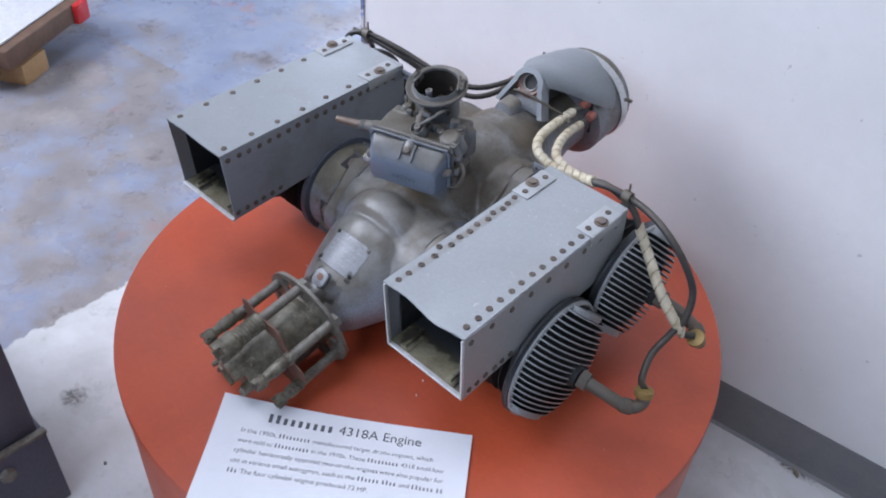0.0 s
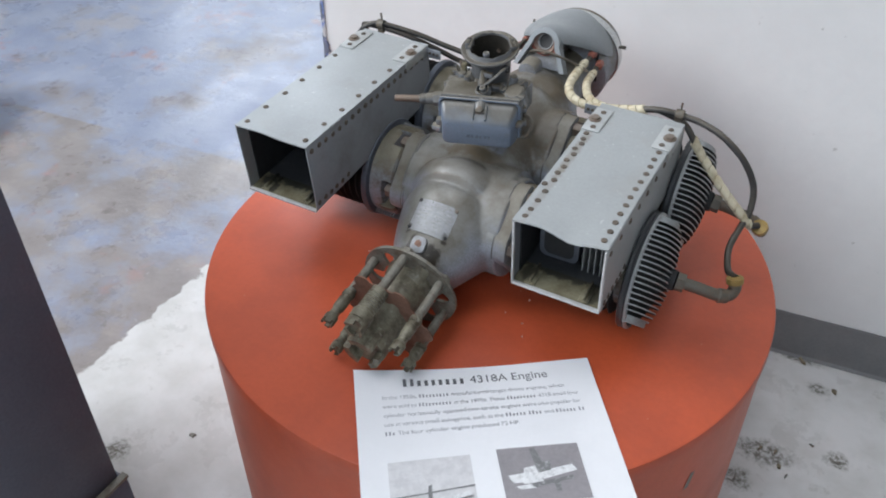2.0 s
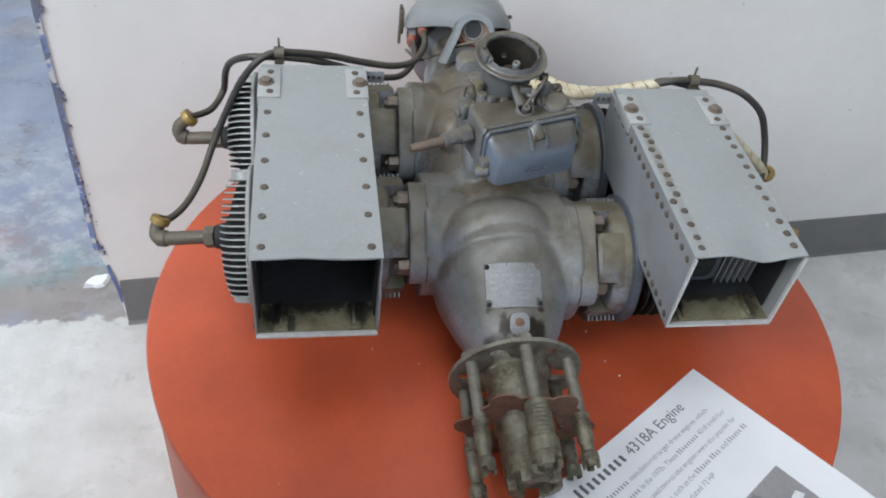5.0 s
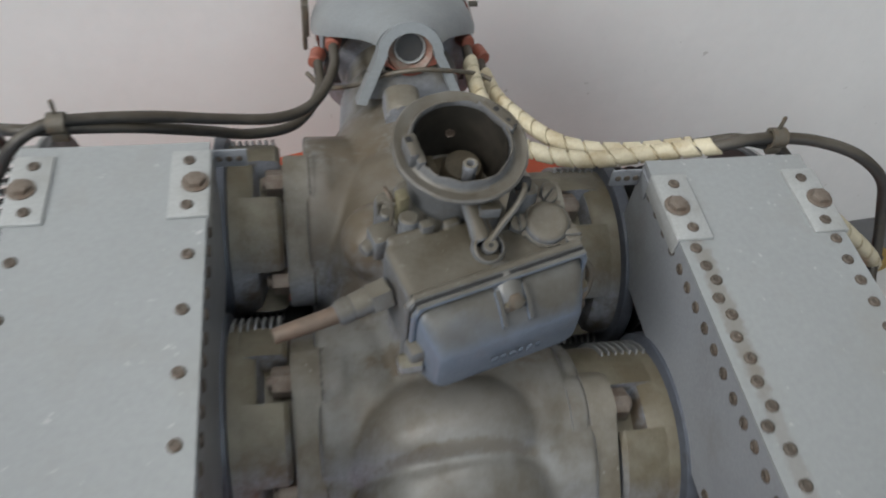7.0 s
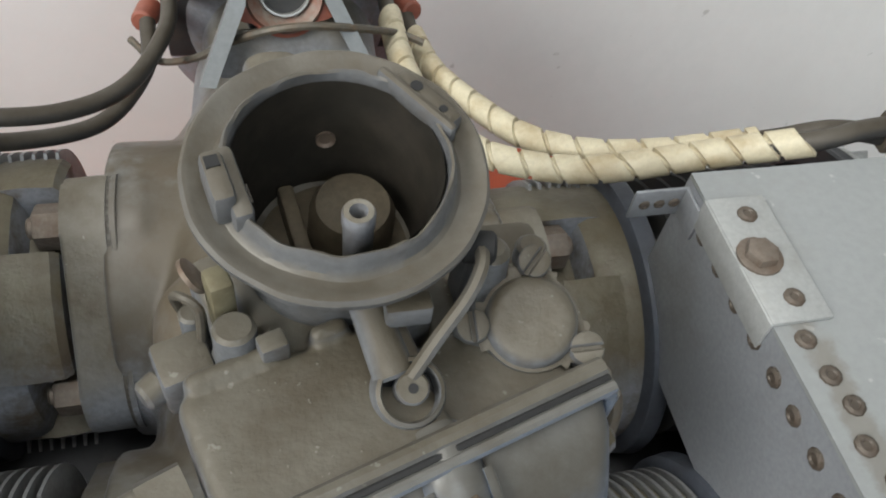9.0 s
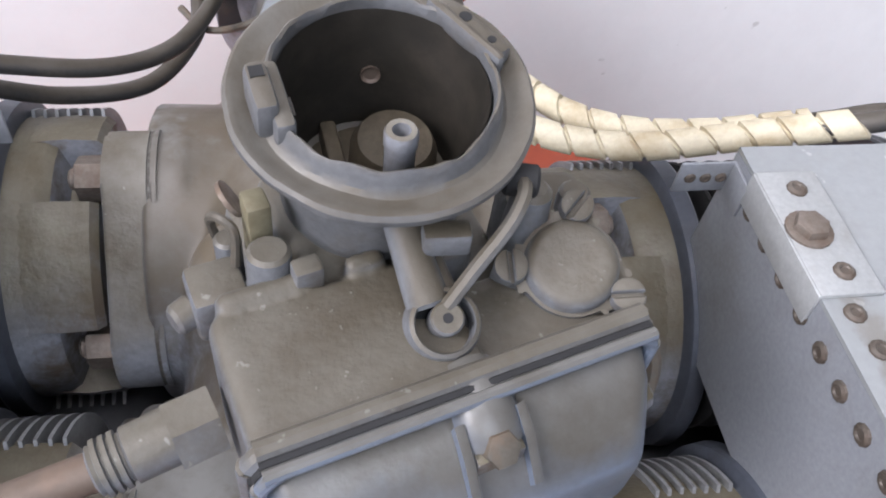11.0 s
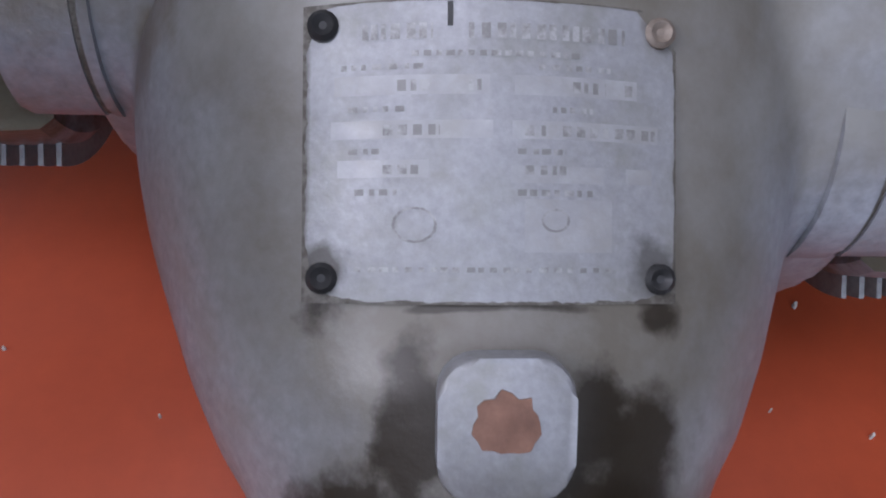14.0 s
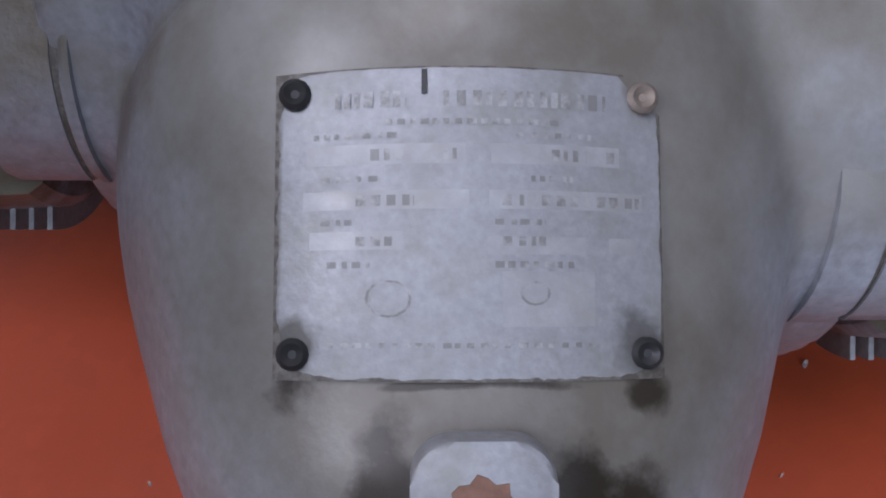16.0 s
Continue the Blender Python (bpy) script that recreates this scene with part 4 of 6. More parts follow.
part("plug", prism(B(), spot, BOSS @ Matrix.Translation((0, 0, 0.0046)), 0.0007), rust, boss, "rusty brown plug face")

# propeller hub
HZ = 0.0
hub = empty_part("propeller_hub", engine)
part("shaft", lathe(B(), [(0.036, -0.068), (0.034, -0.080), (0.0290, -0.085), (0.0290, -0.108), (0.0278, -0.110), (0.0278, -0.132), (0.0255, -0.136), (0.0248, -0.172), (0.0165, -0.173), (0.0165, -0.150)], yaxis(0, HZ), 32, True), hub_steel, hub, "greasy olive-grey hub shaft")
bm = B()
NR = 72
ring_o = 0.0632
lo = []
for yy in (-0.0735, -0.0775):
    o = [bm.verts.new(CRANK @ Vector((ring_o * math.cos(2 * math.pi * k / NR), yy, ring_o * math.sin(2 * math.pi * k / NR)))) for k in range(NR)]
    inner = []
    for k in range(NR):
        a = 2 * math.pi * k / NR
        scallop = max(0.0, -math.cos(6 * (a - math.pi / 2))) ** 0.6
        rr = 0.037 + 0.0185 * scallop
        inner.append(bm.verts.new(CRANK @ Vector((rr * math.cos(a), yy, rr * math.sin(a)))))
    lo.append((o, inner))
for k in range(NR):
    j = (k + 1) % NR
    (o1, i1), (o2, i2) = lo
    bm.faces.new((o1[k], o1[j], i1[j], i1[k]))
    bm.faces.new((o2[k], i2[k], i2[j], o2[j]))
    bm.faces.new((o1[k], o2[k], o2[j], o1[j]))
    bm.faces.new((i1[k], i1[j], i2[j], i2[k]))
part("flange", bm, rod_steel, hub, "scalloped steel flange")
PLATE_Y = -0.131


def castle(bm, m, r, h, teeth=4, gap=0.42):
    """A castellated nut end: a short collar with upright teeth round a bore."""
    lathe(bm, [(r * 0.62, 0.0), (r, 0.0), (r, h * 0.5), (r * 0.62, h * 0.5)], m, 20)
    for k in range(teeth):
        a0, a1 = 2 * math.pi * (k + gap / 2) / teeth, 2 * math.pi * (k + 1 - gap / 2) / teeth
        ring_ = []
        for q in range(4):
            a = a0 + (a1 - a0) * q / 3
            ring_.append([bm.verts.new(m @ Vector((rr * math.cos(a), rr * math.sin(a), hh))) for rr, hh in ((r * 0.62, h * 0.4), (r * 0.99, h * 0.4), (r * 0.97, h), (r * 0.66, h))])
        for x, y in zip(ring_, ring_[1:]):
            for i in range(4):
                bm.faces.new((x[i], x[(i + 1) % 4], y[(i + 1) % 4], y[i]))
        bm.faces.new(ring_[0][::-1])
        bm.faces.new(ring_[-1])


def forward(y, z, x, turn_=0.0):
    """Local z points out of the hub's front."""
    return CRANK @ Matrix.Translation((x, y, z)) @ Matrix.Rotation(radians(90), 4, "X") @ Matrix.Rotation(turn_, 4, "Z")


for k in range(6):
    a = radians(90 + 60 * k)
    x, z = 0.0525 * math.cos(a), HZ + 0.0525 * math.sin(a)
    end = (-0.150, -0.176, -0.178, -0.128, -0.162, -0.176)[k]
    bm = B()
    rod(bm, CRANK @ Vector((x, -0.066, z)), CRANK @ Vector((x, max(end, PLATE_Y - 0.012), z)), 0.0057, None, 16, 0.0008)
    prism(bm, hexagon(0.0088), yaxis(-0.073, z, x), 0.006)
    bolt = part("bolt", bm, rod_steel, hub, "long dusty steel hub bolt")
    if k in (1, 2, 4, 5):
        # socket past the clamp plate, necked, with a castellated end
        bm = B()
        span = PLATE_Y - 0.002 - end
        lathe(bm, [(0.0050, 0.0), (0.0076, 0.0006), (0.0076, span * 0.16), (0.0064, span * 0.18), (0.0064, span * 0.26), (0.0074, span * 0.28), (0.0072, span * 0.62), (0.0060, span * 0.66), (0.0058, span * 0.84), (0.0080, span * 0.90), (0.0082, span * 0.98), (0.0060, span)], forward(PLATE_Y - 0.002, z, x), 20)
        castle(bm, forward(end + 0.001, z, x, 0.5 * k), 0.0080, 0.0085)
        part("socket", bm, hub_steel, bolt, "dirty socket with a castellated end")
bm = B()
prof = [(0.0095, -0.181), (0.0130, -0.180), (0.0132, -0.168), (0.0116, -0.166)]
for k in range(7):
    prof += [(0.0113, -0.1635 + k * 0.0040), (0.0098, -0.1615 + k * 0.0040)]
prof += [(0.0108, -0.1345), (0.0108, -0.133), (0.006, -0.1325)]
lathe(bm, prof, yaxis(0, HZ + 0.0515), 24)
castle(bm, forward(-0.180, HZ + 0.0505, 0.0, 0.9), 0.0130, 0.012, 3)
part("threaded_sleeve", bm, hub_steel, hub, "threaded sleeve nut with a castellated end", 0.4)
bm = B()
pl = []
for k in range(72):
    a = 2 * math.pi * k / 72
    rr = 0.0545 + 0.0105 * max(0, math.cos(6 * (a - math.pi / 6 - math.pi / 6))) ** 0.7
    pl.append((rr * math.cos(a), rr * math.sin(a)))
m = CRANK @ Matrix.Translation((0, PLATE_Y, 0.002)) @ Matrix.Rotation(radians(-4), 4, "Z") @ YAX
ring = [[bm.verts.new(m @ Vector((x * k, y * k, h))) for x, y in pl] for k, h in ((1, 0), (1, 0.0016), (0.56, 0.0016), (0.56, 0))]
for a, b in zip(ring, ring[1:] + ring[:1]):
    for k in range(72):
        bm.faces.new((a[k], a[(k + 1) % 72], b[(k + 1) % 72], b[k]))
part("clamp_plate", bm, rust, hub, "thin rusty lobed clamp plate")
bm = B()
castle(bm, forward(-0.168, HZ, 0.0, 0.55), 0.0252, 0.021, 3, 0.38)
rod(bm, CRANK @ Vector((0.012, -0.160, 0.017)), CRANK @ Vector((0.013, -0.190, 0.018)), 0.0062, 0.0056, 14, 0.001)
part("shaft_end", bm, hub_steel, hub, "ragged castellated end of the hub shaft")
part("shaft_bore", lathe(B(), [(0.0160, -0.150), (0.0160, -0.168), (0.0150, -0.169)], yaxis(0, HZ), 24, False), head_core, hub, "dark bore of the shaft")

# ---- cooling ducts ----
strap_metal = material("bare_aluminium_strap", (0.42, 0.43, 0.42), 0.42, 0.3, (0.28, 0.265, 0.23), 24, (0.5, 0.74), 0.55, 0.06, 500, 0.08)
bare_edge = material("bare_bright_edge", (0.62, 0.62, 0.61), 0.4, 0.4, (0.36, 0.35, 0.32), 60, (0.52, 0.74), 0.5)
RIVET = mesh_of("rivet", lathe(B(), [(0.0036, -0.0002), (0.0034, 0.0008), (0.0024, 0.0014), (0.0017, 0.0013), (0.0013, 0.0008), (0.0004, 0.0008)], Matrix(), 10), rivet_mat)
BIG = B()
lathe(BIG, [(0.0078, 0.0), (0.0078, 0.0009), (0.0066, 0.0012)], Matrix(), 18)
prism(BIG, hexagon(0.0058), Matrix.Translation((0, 0, 0.001)), 0.0032, 0.0008)
BIG = mesh_of("bolt", BIG, bolt_mat)


def duct(side):
    s = 1 if side == "R" else -1
    y0, y1 = (-0.0715, 0.186) if side == "R" else (-0.0705, 0.214)
    xi, xo = s * 0.1328, s * 0.2365
    zb = -0.0055

    def zt(y):
        u = (y - y0) / (y1 - y0)
        return 0.0845 - 0.0095 * u if side == "R" else 0.0900 - 0.0118 * u

    root = empty_part("cooling_duct", engine)
    th = 0.0016

    def panel(name, pts, label="", mat=sheet, dent=0.0):
        """A bent sheet between four corners, slightly uneven."""
        bm = B()
        nu, nv = 10, 16
        p = [Vector(q) for q in pts]
        nrm = (p[1] - p[0]).cross(p[3] - p[0]).normalized()
        g = []
        for j in range(nv + 1):
            row = []
            for i in range(nu + 1):
                u, v = i / nu, j / nv
                q = p[0].lerp(p[1], u).lerp(p[3].lerp(p[2], u), v)
                wav = noise.noise(q * 18) * 0.0006
                if dent and j < 3:
                    wav -= dent * (1 - j / 3) ** 2 * (math.exp(-((u - 0.64) / 0.17) ** 2) - 0.35 * math.exp(-((u - 0.27) / 0.12) ** 2))
                row.append(bm.verts.new(q + nrm * wav))
            g.append(row)
        for j in range(nv):
            for i in range(nu):
                bm.faces.new((g[j][i], g[j][i + 1], g[j + 1][i + 1], g[j + 1][i]))
        ob = part(name, bm, mat, root, label)
        mod = ob.modifiers.new("thickness", "SOLIDIFY")
        mod.thickness, mod.offset = th, 0
        return ob

    panel("top_panel", [(xi - s * 0.0008, y0, zt(y0)), (xo, y0, zt(y0)), (xo, y1, zt(y1)), (xi - s * 0.0008, y1, zt(y1))], "grey sheet-metal top with rows of rivets", riveted_sheet if side == "R" else sheet, 0.0065 if side == "R" else 0.0015)
    panel("inner_panel", [(xi, y0 + 0.002, zb), (xi, y0 + 0.001, zt(y0) - 0.001), (xi, y1, zt(y1) - 0.001), (xi, y1, zb)], "", shaded_sheet)
    panel("outer_panel", [(xo, y0 + 0.002, zb), (xo, y0 + 0.001, zt(y0) - 0.001), (xo, y1, zt(y1) - 0.001), (xo, y1, zb)])
    panel("rear_panel", [(xi, y1, zb), (xo, y1, zb), (xo, y1, zt(y1) - 0.001), (xi, y1, zt(y1) - 0.001)])
    yb = y0 + 0.036
    panel("bottom_panel", [(xi, y0, zb), (xo, y0, zb), (xo, yb, zb), (xi, yb, zb)], "stained bare sheet-metal floor", raw_sheet)
    # bare cut edges round the mouth
    for a, b in (((xi, y0 - 0.0014, zb - 0.0012), (xi + s * 0.0022, y0 + 0.003, zt(y0) - 0.002)), ((xo - s * 0.0022, y0 - 0.0014, zb - 0.0012), (xo, y0 + 0.003, zt(y0) - 0.002)), ((xi, y0 - 0.0014, zb - 0.0016), (xo, y0 + 0.0035, zb + 0.0010))):
        lo_, hi_ = [min(u, v) for u, v in zip(a, b)], [max(u, v) for u, v in zip(a, b)]
        if s > 0 or hi_[0] - lo_[0] > 0.01:
            part("bare_edge", box(B(), lo_, hi_, 0.0004), bare_edge, root)
    # stiffening angles inside the mouth
    for x in (xi + s * 0.020, xo - s * 0.021):
        bm = B()
        box(bm, (x - 0.006, y0 + 0.004, zb + 0.001), (x + 0.006, y0 + 0.034, zb + 0.003), 0.0005)
        box(bm, (x - 0.0012, y0 + 0.006, zb + 0.003), (x + 0.0012, y0 + 0.034, zb + 0.008), 0.0005)
        part("stiffener", bm, raw_sheet, root)
    # black panel added underneath to close the duct and darken its inside
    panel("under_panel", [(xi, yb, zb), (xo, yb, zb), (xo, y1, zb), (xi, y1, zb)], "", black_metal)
    # near-black sheets added inside the walls to darken the duct behind its mouth
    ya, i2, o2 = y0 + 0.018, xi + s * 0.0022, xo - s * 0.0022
    panel("lining", [(i2, ya, zb + 0.003), (i2, ya, zt(ya) - 0.003), (i2, y1, zt(y1) - 0.003), (i2, y1, zb + 0.003)], "near-black sheet added to darken the inside of the duct", dark_lining)
    panel("lining", [(o2, ya, zb + 0.003), (o2, ya, zt(ya) - 0.003), (o2, y1, zt(y1) - 0.003), (o2, y1, zb + 0.003)], "near-black sheet added to darken the inside of the duct", dark_lining)
    panel("lining", [(i2, ya, zt(ya) - 0.0026), (o2, ya, zt(ya) - 0.0026), (o2, y1, zt(y1) - 0.0026), (i2, y1, zt(y1) - 0.0026)], "near-black sheet added to darken the inside of the duct", dark_lining)
    # exhaust port block and barrel fins behind the mouth
    if side == "R":
        yp = y0 + 0.046
        bm = B()
        prism(bm, rounded(0.046, 0.050, 0.009), Matrix.Translation((xi + s * 0.036, yp, 0.030)) @ YAX, 0.03, 0.002)
        part("port_block", bm, band_metal, root, "dark square port")
        bm = B()
        prism(bm, rounded(0.035, 0.039, 0.008), Matrix.Translation((xi + s * 0.036, yp - 0.0008, 0.030)) @ YAX, 0.004)
        part("port_opening", bm, head_core, root)
        for k in range(6):
            x = xi + s * (0.064 + 0.0068 * k)
            part("fin", box(B(), (x - 0.0008, yp + 0.002, zb + 0.003), (x + 0.0008, yp + 0.05, 0.060), 0.0003), fin_metal, root)

    def rivet(x, y, z, rot, mesh=RIVET, name="rivet"):
        ob = new(name, mesh)
        ob.parent = root
        ob.matrix_local = Matrix.Translation((x, y, z)) @ rot
        return ob

    up = Matrix()
    inward = Matrix.Rotation(radians(-90 * s), 4, "Y")
    outward = Matrix.Rotation(radians(90 * s), 4, "Y")
    r = random.Random(11 if s > 0 else 12)
    j = lambda q=0.0006: r.uniform(-q, q)
    zr = lambda y: zt(y) + 0.0008
    if side == "R":
        for k in range(12):
            y = -0.0585 + 0.0158 * k
            rivet(xo - s * (0.0085) + j(), y + j(), zr(y), up)
        for x, y in ((0.1399, 0.1141), (0.1414, 0.1011), (0.1435, 0.0908), (0.1403, 0.0785), (0.1436, 0.0673), (0.1407, 0.0531), (0.1430, 0.0396), (0.1412, 0.0260), (0.1432, 0.0118), (0.1365, 0.0013), (0.1427, -0.0116), (0.1424, -0.0300), (0.1420, -0.0470), (0.1415, -0.0600)):
            rivet(x, y, zr(y), up)
    else:
        for k in range(6):
            y = -0.057 + 0.0372 * k
            rivet(xo - s * 0.0085 + j(), y + j(0.001), zr(y), up)
            rivet(xi + s * 0.0085 + j(), y + j(0.001), zr(y), up)
    n = int((y1 - y0) / 0.0142)
    for k in range(n):
        y = y0 + 0.010 + 0.0142 * k
        rivet(xi - s * 0.0008, y + j(), zt(y) - 0.0105 + j(), inward)
        if k % 2 == 0:
            rivet(xo + s * 0.0008, y + j(), zt(y) - 0.0105 + j(), outward)
    for k in range(6):
        y = y0 + 0.008 + 0.0125 * k
        rivet(xi - s * 0.0008, y + j(), zb + 0.008 + j(), inward)
        rivet(xo + s * 0.0008, y + j(), zb + 0.008 + j(), outward)
    # corner straps with a bolt and two rivets, folded over the edge
    yb_ = 0.1455 if side == "R" else 0.179
    for x, w, sgn in ((xi, s, -1), (xo, -s, 1)):
        bm = B()
        m = Matrix.Translation((x, yb_, zt(yb_) + 0.0008)) @ Matrix.Rotation(math.atan((zt(y1) - zt(y0)) / (y1 - y0)), 4, "X")
        box(bm, (-w * 0.0016, -0.0255, -0.0003), (w * 0.0198, 0.0265, 0.0017), 0.0006, m)
        box(bm, (-w * 0.0022, -0.0255, -0.012), (-w * 0.0008, 0.0265, 0.0011), 0.0004, m)
        strap = part("strap", bm, strap_metal, root, "riveted corner strap")
        for dy, mesh, nm in ((-0.017, RIVET, "rivet"), (0.0, BIG, "bolt"), (0.018, RIVET, "rivet")):
            ob = new(nm, mesh)
            ob.parent = root
            ob.matrix_local = m @ Matrix.Translation((w * (0.0058 if nm == "bolt" else 0.0098), dy, 0.0017))
    # small riveted bracket from the inner panel to the baffle ring
    bm = B()
    box(bm, (xi - s * 0.0215, y1 - 0.0035, zt(y1) - 0.0175), (xi - s * 0.0005, y1 - 0.0022, zt(y1) - 0.0035), 0.0005)
    box(bm, (xi - s * 0.0022, y1 - 0.016, zt(y1) - 0.0175), (xi - s * 0.0009, y1 - 0.0022, zt(y1) - 0.0035), 0.0005)
    part("tab", bm, shaded_sheet, root)
    for k in range(3):
        rivet(xi - s * (0.005 + 0.0058 * k), y1 - 0.0036, zt(y1) - 0.0105, Matrix.Rotation(radians(90), 4, "X") @ Matrix.Scale(0.6, 4))
    return root


duct("R")
duct("L")

# ---- carburettor ----
CARB = Matrix.Translation((0.0, 0.140, 0.0)) @ Matrix.Rotation(radians(17), 4, "Z")
carb = empty_part("carburettor", engine)
bm = B()
box(bm, (-0.0500, -0.0585, 0.062), (0.006, -0.0205, 0.1092), 0.0040, CARB, 3)
box(bm, (-0.010, -0.0585, 0.060), (0.044, -0.028, 0.1030), 0.0055, CARB, 3)
box(bm, (-0.034, -0.030, 0.040), (0.034, 0.032, 0.088), 0.005, CARB)
box(bm, (-0.027, -0.0225, 0.085), (0.020, 0.022, 0.1060), 0.006, CARB, 3)
box(bm, (-0.047, -0.0225, 0.095), (-0.024, -0.0165, 0.1110), 0.0028, CARB, 3)
box(bm, (-0.016, -0.0225, 0.100), (-0.006, -0.0175, 0.1120), 0.0022, CARB, 3)
body = part("body", bm, carb_metal, carb, "dust-covered die-cast body")
mod = body.modifiers.new("blend", "REMESH")
mod.mode, mod.voxel_size, mod.use_smooth_shade = "VOXEL", 0.0010, True
mod = body.modifiers.new("fillet", "SMOOTH")
mod.factor, mod.iterations = 0.5, 3
# bowl: a dusty sloping top that turns down into a blue-grey front
bm = B()
secs = [(-0.0575, 0.058, 0.1070, -0.0500, 0.0455), (-0.0635, 0.057, 0.1062, -0.0495, 0.045), (-0.070, 0.056, 0.1022, -0.0482, 0.0438), (-0.0765, 0.0555, 0.0962, -0.0462, 0.0412), (-0.0805, 0.0560, 0.0915, -0.0445, 0.0396), (-0.0826, 0.0575, 0.0880, -0.0436, 0.0388), (-0.0834, 0.0600, 0.0845, -0.0428, 0.0382)]
rings = []
for y, zb_, zt_, xa, xb in secs:
    ring = []
    for x, z in rounded(xb - xa, zt_ - zb_, 0.0065, 5, (xa + xb) / 2, (zt_ + zb_) / 2):
        ring.append(bm.verts.new(CARB @ Vector((x, y + 0.0022 * (2 * (x - xa) / (xb - xa) - 1) ** 2, z))))
    rings.append(ring)
for a, b in zip(rings, rings[1:]):
    for k in range(len(a)):
        bm.faces.new((a[k], a[(k + 1) % len(a)], b[(k + 1) % len(a)], b[k]))
bm.faces.new(rings[0][::-1])
bm.faces.new(rings[-1])
bowl = part("float_bowl", bm, bowl_metal, carb, "blue-grey float bowl with a dusty top", 0.9)
mark_mat = material("faint_cast_mark", (0.118, 0.142, 0.178), 0.5, 0.1)
for k, w in enumerate((0.0040, 0.0030, 0.0036, 0.0024, 0.0030, 0.0020)):
    x = -0.014 + 0.0052 * k
    part("cast_mark", box(B(), (x, -0.0838, 0.0695), (x + w, -0.0828, 0.0725), 0.0, CARB), mark_mat, bowl, "" if k else "faint cast mark")


def rim_line(gr, y, x0=-0.0495, x1=0.0452, zl=0.062, zt_=0.1085):
    """The lid's outline from its lower corner up, across the top, and down the other side."""
    pts = [(x0 - gr, y, zl)]
    for cx, sgn, a0 in ((x0 + 0.007, 1, 180), (x1 - 0.007, 1, 90)):
        for k in range(6):
            a = radians(a0 - 18 * k)
            pts.append((cx + (0.007 + gr) * math.cos(a), y, zt_ - 0.007 + (0.007 + gr) * math.sin(a)))
    pts.append((x1 + gr, y, zl))
    return [CARB @ Vector(p) for p in pts]


# rounded lid bead, dark gasket line and the bowl's own bead
part("lid", tube(B(), rim_line(0.0014, -0.0570), 0.0026, 10, 3), carb_metal, carb, "rounded bead of the lid")
part("gasket", tube(B(), rim_line(0.0012, -0.0602), 0.0013, 8, 3), head_core, carb, "thin dark gasket line")
part("rim", tube(B(), rim_line(0.0010, -0.0626), 0.0017, 10, 3), bowl_metal, carb)
# hump with two ribs, a square recess and the hold-down screw
bm = B()
tube(bm, [CARB @ Vector(p) for p in ((0.0, -0.0530, 0.1028), (0.0, -0.0590, 0.1030), (0.0, -0.0632, 0.1010), (0.0, -0.0660, 0.0980))], lambda u: 0.0078 + 0.0016 * u, 20, 5)
part("saddle", bm, bowl_metal, carb, "rounded hump over the hold-down screw")
for xa, xb in ((-0.0088, -0.0062), (0.0062, 0.0088)):
    bm = B()
    prism(bm, [(-0.066, 0.1075), (-0.0640, 0.1000), (-0.0785, 0.0905), (-0.0800, 0.0945), (-0.0725, 0.1030)], CARB @ Matrix.Translation((xa, 0, 0)) @ Matrix(((0, 0, 1, 0), (1, 0, 0, 0), (0, 1, 0, 0), (0, 0, 0, 1))), xb - xa, 0.0006)
    part("rib", bm, bowl_metal, bowl)
part("recess", box(B(), (-0.0060, -0.0740, 0.0930), (0.0060, -0.0655, 0.1035), 0.0008, CARB @ Matrix.Translation((0, 0, -0.0015))), dusty, bowl, "grimy recess under the hump")
part("screw", prism(B(), hexagon(0.0044), CARB @ Matrix.Translation((0.0, -0.0705, 0.1010)) @ Matrix.Rotation(radians(42), 4, "X"), 0.0048, 0.0006), steel, carb, "dirty hold-down screw")
# air horn: dished flange with an uneven upright lip
HORN = along((0.0002, 0.1400, 0.1425), (0.0002 + 0.02, 0.1400 - 0.13, 1.1425))
bm = B()
lathe(bm, [(0.0220, -0.046), (0.0238, -0.034), (0.0246, -0.014), (0.0262, -0.0068), (0.0312, -0.0034), (0.0338, -0.0024), (0.0350, -0.0008), (0.0351, 0.0010), (0.0342, 0.0020), (0.0328, 0.0017), (0.0308, 0.0002), (0.0285, -0.0002), (0.0274, 0.0006), (0.0267, 0.0030), (0.0263, 0.0050), (0.0257, 0.0058), (0.0251, 0.0052),
            (0.0249, 0.0030), (0.0240, -0.014), (0.0222, -0.034), (0.014, -0.040)], HORN, 88)
HI = HORN.inverted()
for v in bm.verts:
    q = HI @ v.co
    r_ = math.hypot(q.x, q.y)
    wob = Vector((noise.noise(v.co * 90), noise.noise(v.co * 90 + Vector((7, 0, 0))), noise.noise(v.co * 110 + Vector((0, 9, 0))))) * 0.0006
    if q.z > 0.002 and r_ < 0.029:
        wob.z += 0.0013 * noise.noise(v.co * 210 + Vector((3, 1, 5))) - 0.0004
    v.co += wob
part("air_horn", bm, horn_metal, carb, "round flanged air intake horn with a chipped lip")
part("throat", lathe(B(), [(0.0243, 0.0024), (0.0237, -0.002), (0.0230, -0.018), (0.0210, -0.0360), (0.0120, -0.0404), (0.002, -0.0410)], HORN, 40, False), throat_mat, carb, "dirty brown throat liner with the shade of its depth in the colour")
bm = B()
